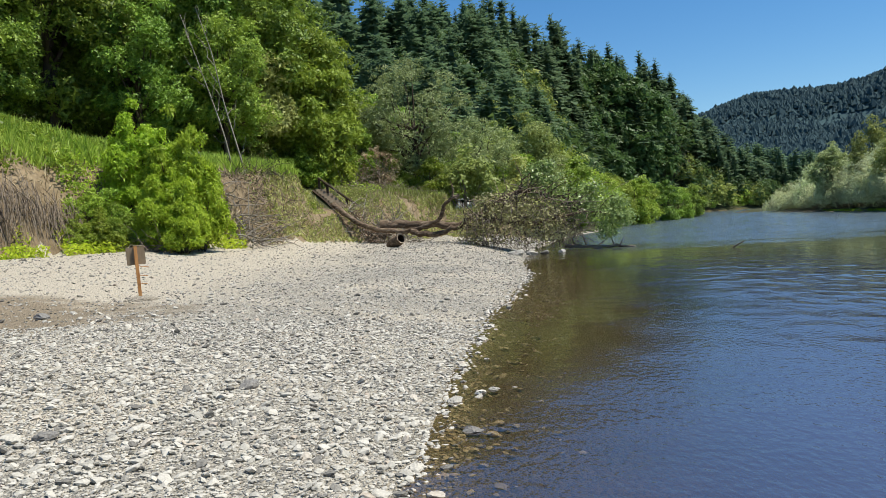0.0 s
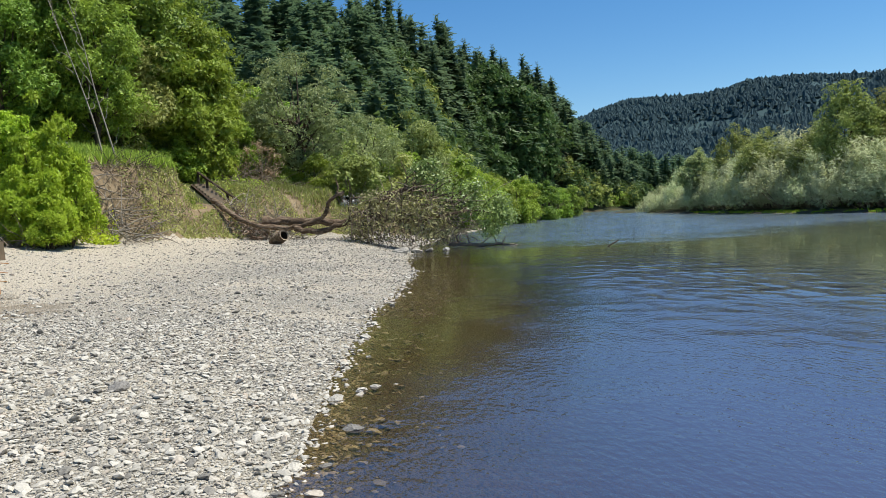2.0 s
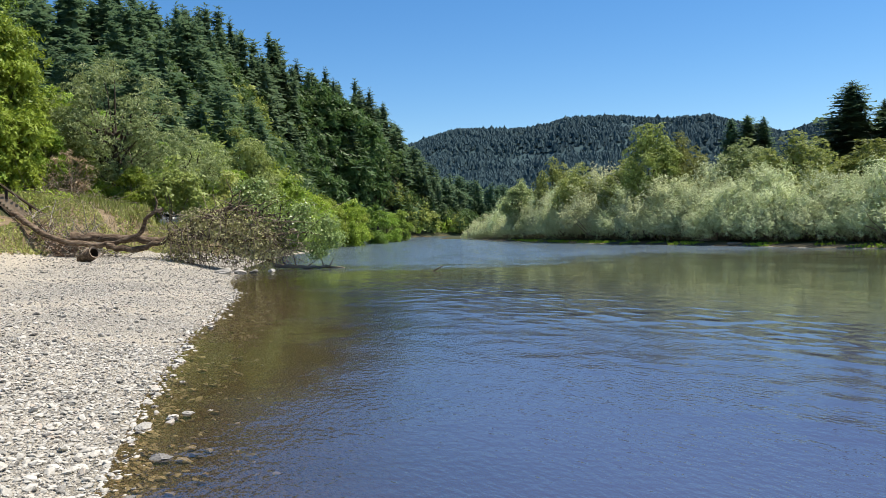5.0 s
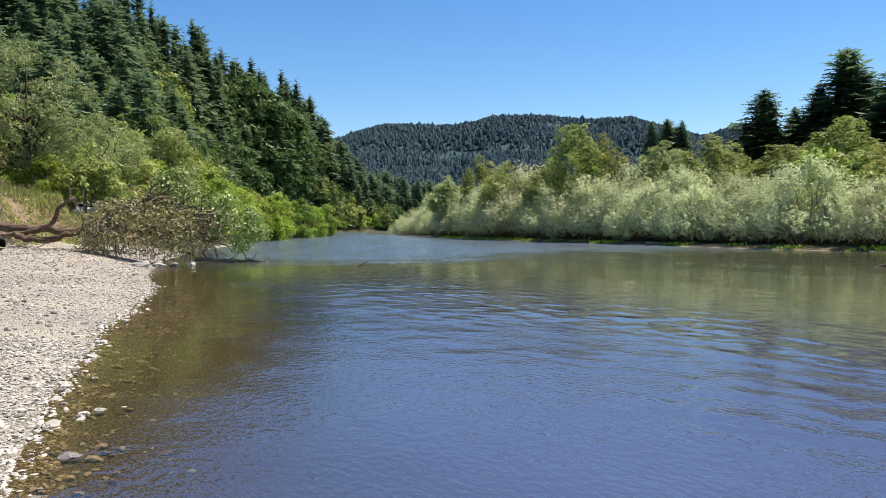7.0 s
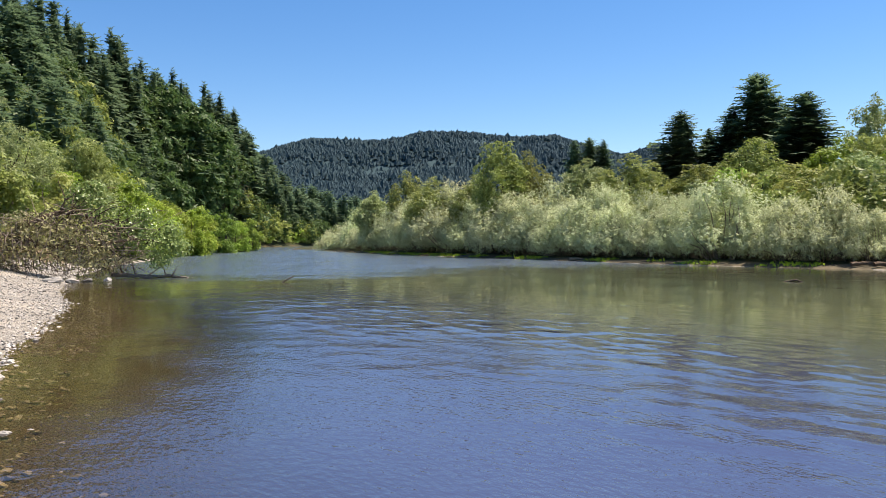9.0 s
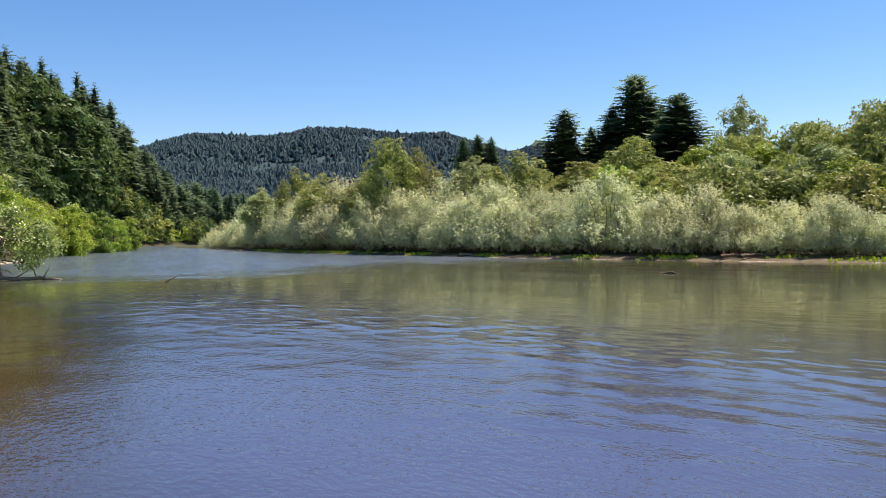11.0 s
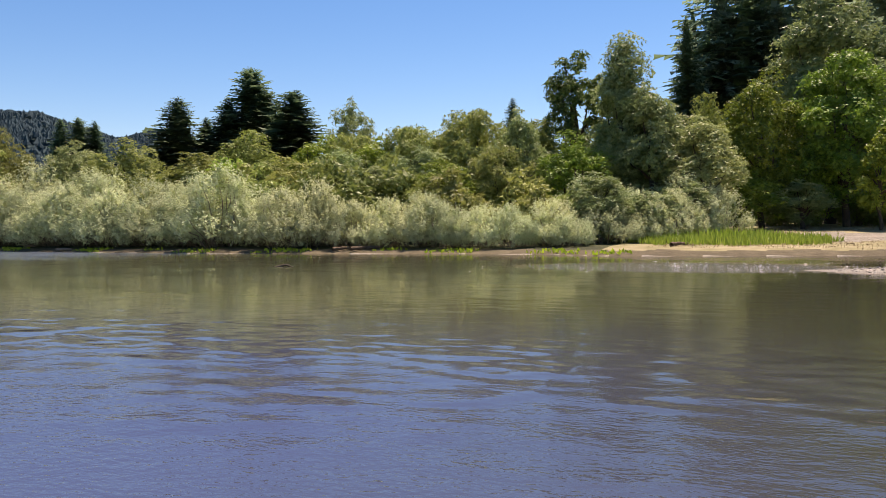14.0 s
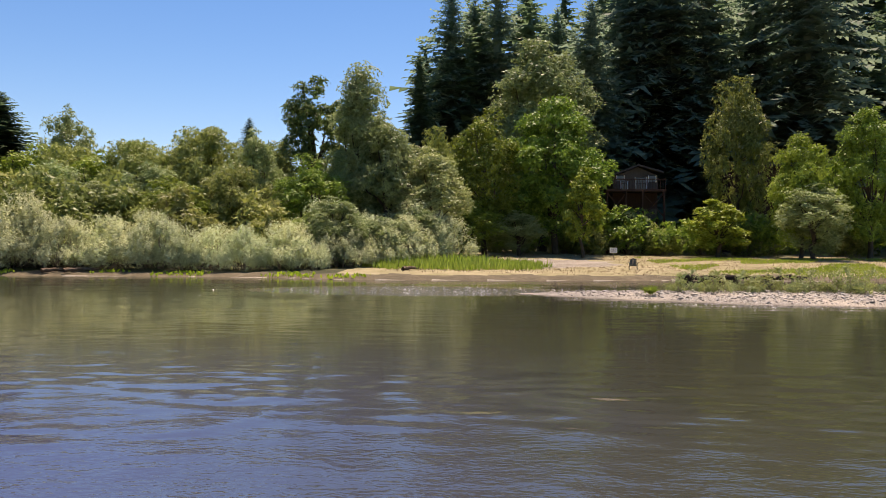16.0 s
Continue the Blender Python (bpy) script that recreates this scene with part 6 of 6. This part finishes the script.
for y0, y1, z0, z1 in ((-12.2, -11.3, 8.15, 8.7), (-12.6, -11.8, 7.3, 8.1), (-14.9, -13.5, 7.3, 8.5), (-16.0, -15.1, 8.1, 8.7)):
    w = part("window", one_box(77.52, 77.61, y0, y1, z0, z1), GLASS, house, "dark window pane")
    for yy in (y0, y1):
        part("window_frame", one_box(77.49, 77.53, yy - 0.05, yy + 0.05, z0 - 0.05, z1 + 0.05), WHITE, w)
deck = part("deck", one_box(75.0, 77.6, -16.6, -9.6, 7.0, 7.22), REDW, house)
for k in range(24):
    y = -16.5 + k * 0.297
    part("baluster", one_box(75.02, 75.07, y - 0.03, y + 0.03, 7.22, 8.1), REDW, deck)
part("rail", one_box(74.98, 75.12, -16.6, -9.6, 8.1, 8.18), REDW, deck)
for y in (-16.4, -13.9, -12.0, -9.8):
    part("post", one_box(75.1, 75.3, y - 0.1, y + 0.1, 0.6, 7.0), REDW, house)
for y0, y1 in ((-16.4, -13.9), (-12.0, -9.8)):
    for a, b in ((4.6, 6.9), (6.9, 4.6)):
        child("brace", mesh_of("brace", *tube([(75.2, y0, a), (75.2, y1, b)], [0.08, 0.08], 4), REDW), house)
part("white_panel", one_box(77.5, 77.59, -16.1, -12.6, 4.5, 5.5), PALEW, house, "pale panel below the deck")
house2 = thing("house", "dark two-storey house half hidden behind the trees", "house")
part("wall", one_box(79.0, 84.0, -28.5, -23.4, 0.5, 9.7), REDW, house2)
part("roof", one_box(78.4, 84.4, -29.0, -22.9, 9.7, 9.95), ROOF, house2)
for y0, y1, z0, z1 in ((-26.2, -24.6, 7.6, 9.0), (-25.2, -24.4, 4.4, 5.8)):
    w = part("window", one_box(78.93, 79.0, y0, y1, z0, z1), GLASS, house2)
    for yy in (y0, (y0 + y1) / 2, y1):
        part("window_frame", one_box(78.9, 78.94, yy - 0.04, yy + 0.04, z0 - 0.04, z1 + 0.04), PALEW, w)
part("balcony", one_box(78.2, 79.0, -27.5, -23.6, 6.9, 7.1), PALEW, house2)
cot = thing("house", "tiny white house far off at the river bend", "house", at=(132.0, 306.0, ground_at(132, 306)), turn=20)
part("wall", one_box(-1.6, 1.6, -2, 2, 0, 4.4), WHITE, cot)
part("roof", one_box(-2.4, 2.4, -2.4, 2.4, 4.4, 6.0, None, 0.4), ROOF, cot)
for x, y, h in ((805, 1253, 9), (843, 1229, 6)):
    z = ground_at(x, y)
    mast = thing("radio_mast", "thin radio mast on the distant ridge", "mast", "ridge masts", at=(x, y, z))
    child("pole", mesh_of("pole", *tube([(0, 0, 0), (0, 0, h + 12)], [0.9, 0.5], 6), DARKW), mast)
    child("antenna", mesh_of("antenna", *tube([(0, 0, h + 6), (0, 0, h + 10)], [1.6, 1.6], 6), DARKW), mast)

# ---- sun glints on the shallow riffle, drawn as white flecks ----
GLINT = grain_material("foam", [(0.3, (0.55, 0.56, 0.58)), (0.7, (0.85, 0.86, 0.87))], 20.0, (1, 1, 1), 0.35, 0.2, 0.005)
fq = np.random.default_rng(81)
fx = np.concatenate([fq.normal(30.3, 1.8, 900), 23.4 + 0.6 * fq.normal(size=260)])
fy = np.concatenate([fq.normal(1.5, 3.6, 900), fq.uniform(-13, -3.5, 260)])
keep = land(fx, fy) < -0.02
fx, fy = fx[keep], fy[keep]
fp = np.column_stack([fx, fy, np.full(len(fx), 0.016)])
Vf, Ff = leaflets(fp, np.column_stack([fq.normal(size=(len(fx), 2)) * 0.35, np.ones(len(fx))]), fq.uniform(0.03, 0.11, len(fx)), fq.uniform(0.010, 0.028, len(fx)), fq, np.column_stack([fq.normal(size=len(fx)) * 0.25, np.ones(len(fx)), np.zeros(len(fx))]))
tagged(new("riffle_foam", mesh_of("riffle_foam", Vf, Ff, GLINT)), "white flecks standing in for sun glints on the shallow riffle", "foam", kind="stuff")

# ---- gravel bar plants ----
shoot = bush(95, 1.35, 0.6, LEAF["olive"], clumps=14, count=420, L=0.16, W=0.035, upright=1.2, stems=12)
shootg = bush(96, 1.2, 0.7, LEAF["grey"], clumps=14, count=420, L=0.16, W=0.04, upright=1.2, stems=12)
br = np.random.default_rng(39)
for k in range(30):
    y = -6.6 - 0.29 * k + br.uniform(-0.15, 0.15)
    x = 26.6 + br.uniform(0.1, 2.6) + 0.02 * k
    plant_tree("shrub", (shoot, shootg, shootg)[k % 3], x, y, "spindly olive-green willow shoot on the gravel bar" if k % 3 < 1 else "leafy green shoot on the gravel bar", "shrub", "gravel bar shrubs", br.uniform(0, 360), br.uniform(0.5, 0.92))
tuft = thing("plant_tuft", "small green tuft growing on the gravel bar", "plant", at=(26.7, -5.45, ground_at(26.7, -5.45)))
q = np.random.default_rng(40)
a_ = q.normal(size=(160, 3)) * np.array([0.55, 0.55, 0]) + np.array([0, 0, 1.0])
child("leaves", mesh_of("leaves", *cards(a_ * 0.16 + np.array([0, 0, 0.02]), q.normal(size=(160, 3)), 0.30, 0.05, q, a_), LEAF["grass"]), tuft)

# ---- stones ----
def stone_material(name, stops, rough=0.8, per_object=False):
    m, t, b = material(name, rough)
    if per_object:
        f = t.nodes.new("ShaderNodeObjectInfo").outputs["Random"]
    else:
        f = t.nodes.new("ShaderNodeNewGeometry").outputs["Random Per Island"]
    c = ramp(t, f, stops)
    n = noise_at(t, coords(t, world_space=True), 55.0, 4.0)
    c = blend(t, 0.3, c, ramp(t, n, [(0.3, (0.16, 0.15, 0.13)), (0.7, (0.58, 0.555, 0.49))]))
    t.links.new(c, b.inputs["Base Color"])
    bump(t, b, n, 0.3, 0.006)
    return m


STONES = [(0.0, (0.045, 0.040, 0.034)), (0.09, (0.10, 0.092, 0.078)), (0.17, (0.30, 0.282, 0.240)), (0.5, (0.44, 0.410, 0.345)), (0.9, (0.55, 0.515, 0.44)), (1.0, (0.40, 0.32, 0.24))]
STONE = stone_material("stone", STONES)
STONE_ONE = stone_material("single_stone", STONES, per_object=True)
DARK_SHADOW_PEBBLE = stone_material("dark_shadow_pebble", [(0.0, (0.035, 0.031, 0.026)), (0.6, (0.085, 0.077, 0.065)), (1.0, (0.17, 0.15, 0.12))], 0.8)
DARKROCK = stone_material("dark_rock", [(0.0, (0.07, 0.065, 0.06)), (1.0, (0.13, 0.12, 0.11))], 0.6, True)


def pebble(seed, sub):
    r = np.random.default_rng(seed)
    bm = bmesh.new()
    bmesh.ops.create_icosphere(bm, subdivisions=sub, radius=0.5)
    cut = [unit(r.normal(size=3)) for _ in range(6)]
    for v in bm.verts:
        p = np.array(v.co)
        for c in cut:
            over = p @ c - r.uniform(0.33, 0.36)
            if over > 0:
                p = p - c * over
        v.co = Vector(p * np.array([1.2, 0.88, 0.46]) * (1 + 0.07 * r.normal(size=3)))
    V = np.array([v.co[:] for v in bm.verts])
    F = np.array([[v.index for v in f.verts] for f in bm.faces])
    bm.free()
    return V, F


def strewn(name, spots, sizes, label, seed, mat=None):
    r = np.random.default_rng(seed)
    kinds = [pebble(200 + k, 1) for k in range(6)]
    which = r.integers(0, 6, len(spots))
    Vs, Fs, n = [], [], 0
    for k, (V, F) in enumerate(kinds):
        m = which == k
        if not m.any():
            continue
        P, s = spots[m], sizes[m][:, None, None]
        a, ti = r.uniform(0, 6.28, m.sum()), r.normal(size=m.sum()) * 0.34
        ca, sa_, ct, st = np.cos(a), np.sin(a), np.cos(ti), np.sin(ti)
        R = np.stack([np.stack([ca * ct, -sa_, ca * st], -1), np.stack([sa_ * ct, ca, sa_ * st], -1), np.stack([-st, 0 * a, ct], -1)], 1)
        VV = np.einsum("nij,vj->nvi", R, V) * s + P[:, None] + np.array([0, 0, 0.12]) * s
        Vs.append(VV.reshape(-1, 3))
        Fs.append((F[None] + (np.arange(m.sum()) * len(V))[:, None, None]).reshape(-1, 3) + n)
        n += m.sum() * len(V)
    return tagged(new(name, mesh_of(name, np.concatenate(Vs), np.concatenate(Fs), mat or STONE)), label, "stones", kind="stuff")


def shore_d(x, y):
    return np.interp(y, LEFT_Y, LEFT_X) - x


def beach_spots(n, box_, seed, lim, keep):
    return scatter(n, lambda x, y: (shore_d(x, y) > lim) & (polar(x, y)[0] < 34) & (polar(x, y)[0] > -14) & (bank_s(x, y) < -0.4), box_, seed)[:keep]


sr = np.random.default_rng(41)
sp = beach_spots(120000, (-9, 1.2, 3.6, 13), 42, -0.35, 25000)
strewn("near_gravel", sp, np.clip(sr.lognormal(-3.35, 0.45, len(sp)), 0.018, 0.13), "pale grey angular river gravel on the beach", 43)
sp = beach_spots(90000, (-16, 3.0, 13, 25), 44, -0.3, 12500)
sp = sp[(shore_d(sp[:, 0], sp[:, 1]) < 6.0 + 1.5 * wobble(sp[:, 0], sp[:, 1], 2.0)) | (sr.uniform(size=len(sp)) < 0.35)]
strewn("middle_gravel", sp, np.clip(sr.lognormal(-3.1, 0.42, len(sp)), 0.025, 0.16), "pale grey angular river gravel on the beach", 45)
sp = beach_spots(60000, (-16, 5.0, 25, 46), 46, -0.3, 5500)
sp = sp[(shore_d(sp[:, 0], sp[:, 1]) < 6.5 + 1.5 * wobble(sp[:, 0], sp[:, 1], 2.0)) | (sr.uniform(size=len(sp)) < 0.35)]
strewn("far_gravel", sp, np.clip(sr.lognormal(-2.85, 0.40, len(sp)), 0.035, 0.18), "pale grey river gravel below the bank", 47)
# dark pebbles double as the small shadows between the stones
sp = beach_spots(60000, (-14, 4.5, 5, 45), 53, 0.1, 3600)
strewn("dark_pebbles", sp, np.clip(sr.lognormal(-3.1, 0.35, len(sp)) * (0.6 + 0.018 * sp[:, 1]), 0.022, 0.12), "dark grey pebbles on the pale gravel, many standing in for stone shadows", 54, DARK_SHADOW_PEBBLE)
sp = scatter(30000, lambda x, y: land(x, y) > 0.03, (22, 33, -22, 8), 48)
sp = sp[sp[:, 2] < 0.3][:3500]
strewn("bar_gravel", sp, np.clip(sr.lognormal(-2.5, 0.4, len(sp)), 0.05, 0.22), "pale gravel on the low river bar", 49)
sp = scatter(20000, lambda x, y: (shore_d(x, y) < 0.1) & (shore_d(x, y) > -1.1 + 0.5 * wobble(x, y, 0.8)), (-1.5, 4.0, 4, 26), 50)[:900]
strewn("shallows_stones", sp, np.clip(sr.lognormal(-2.8, 0.45, len(sp)), 0.03, 0.16), "wet stones in the shallow water edge", 51)

# single stones close to the path, and larger rocks
stone_meshes = []
for k in range(6):
    V, F = pebble(300 + k, 2)
    stone_meshes.append(mesh_of("stone", V, F, STONE_ONE, shade=False))
sp = beach_spots(9000, (-5.5, 0.4, 4.3, 9.5), 52, 0.05, 290)
for k, p in enumerate(sp):
    s_ = float(np.clip(sr.lognormal(-2.6, 0.28), 0.05, 0.13))
    ob = new("stone", stone_meshes[k % 6])
    ob.parent = ground
    ob.matrix_basis = pose(p[0], p[1], p[2] + 0.12 * s_, sr.normal() * 14, sr.normal() * 14, sr.uniform(0, 360)) @ Matrix.Diagonal((s_, s_, s_ * sr.uniform(0.8, 1.2), 1))
rock_mesh = [mesh_of("rock", *pebble(400 + k, 3), DARKROCK, shade=False) for k in range(3)]
rock_pale = [mesh_of("rock", *pebble(410 + k, 3), STONE_ONE, shade=False) for k in range(3)]
for k, (x, y, s_, dark) in enumerate([(0.14, 6.39, 0.15, 1), (-2.0, 7.7, 0.20, 1), (0.5, 11.4, 0.17, 0), (0.43, 7.97, 0.12, 0), (0.27, 7.84, 0.15, 0), (0.63, 7.99, 0.07, 0), (0.02, 7.53, 0.16, 0), (-0.29, 5.46, 0.13, 0),
                                      (-0.14, 4.92, 0.12, 0), (0.7, 12.91, 0.14, 0), (-3.45, 4.95, 0.18, 1), (-3.1, 5.9, 0.16, 1), (-4.6, 6.2, 0.15, 1), (-7.4, 14.3, 0.3, 1), (4.3, 38.0, 0.55, 0), (5.0, 38.6, 0.45, 0), (3.4, 36.9, 0.7, 0), (5.9, 39.0, 0.4, 0)]):
    z = max(ground_at(x, y), -0.02)
    ob = new("rock", (rock_mesh if dark else rock_pale)[k % 3])
    ob.matrix_basis = pose(x, y, z + s_ * 0.12, 4, -6, k * 67) @ Matrix.Diagonal((s_, s_, s_ * 1.1, 1))
    tagged(ob, "dark weathered rock resting on the pale gravel" if dark else "pale wet rock lying at the water's edge", "rock", "shore rocks")
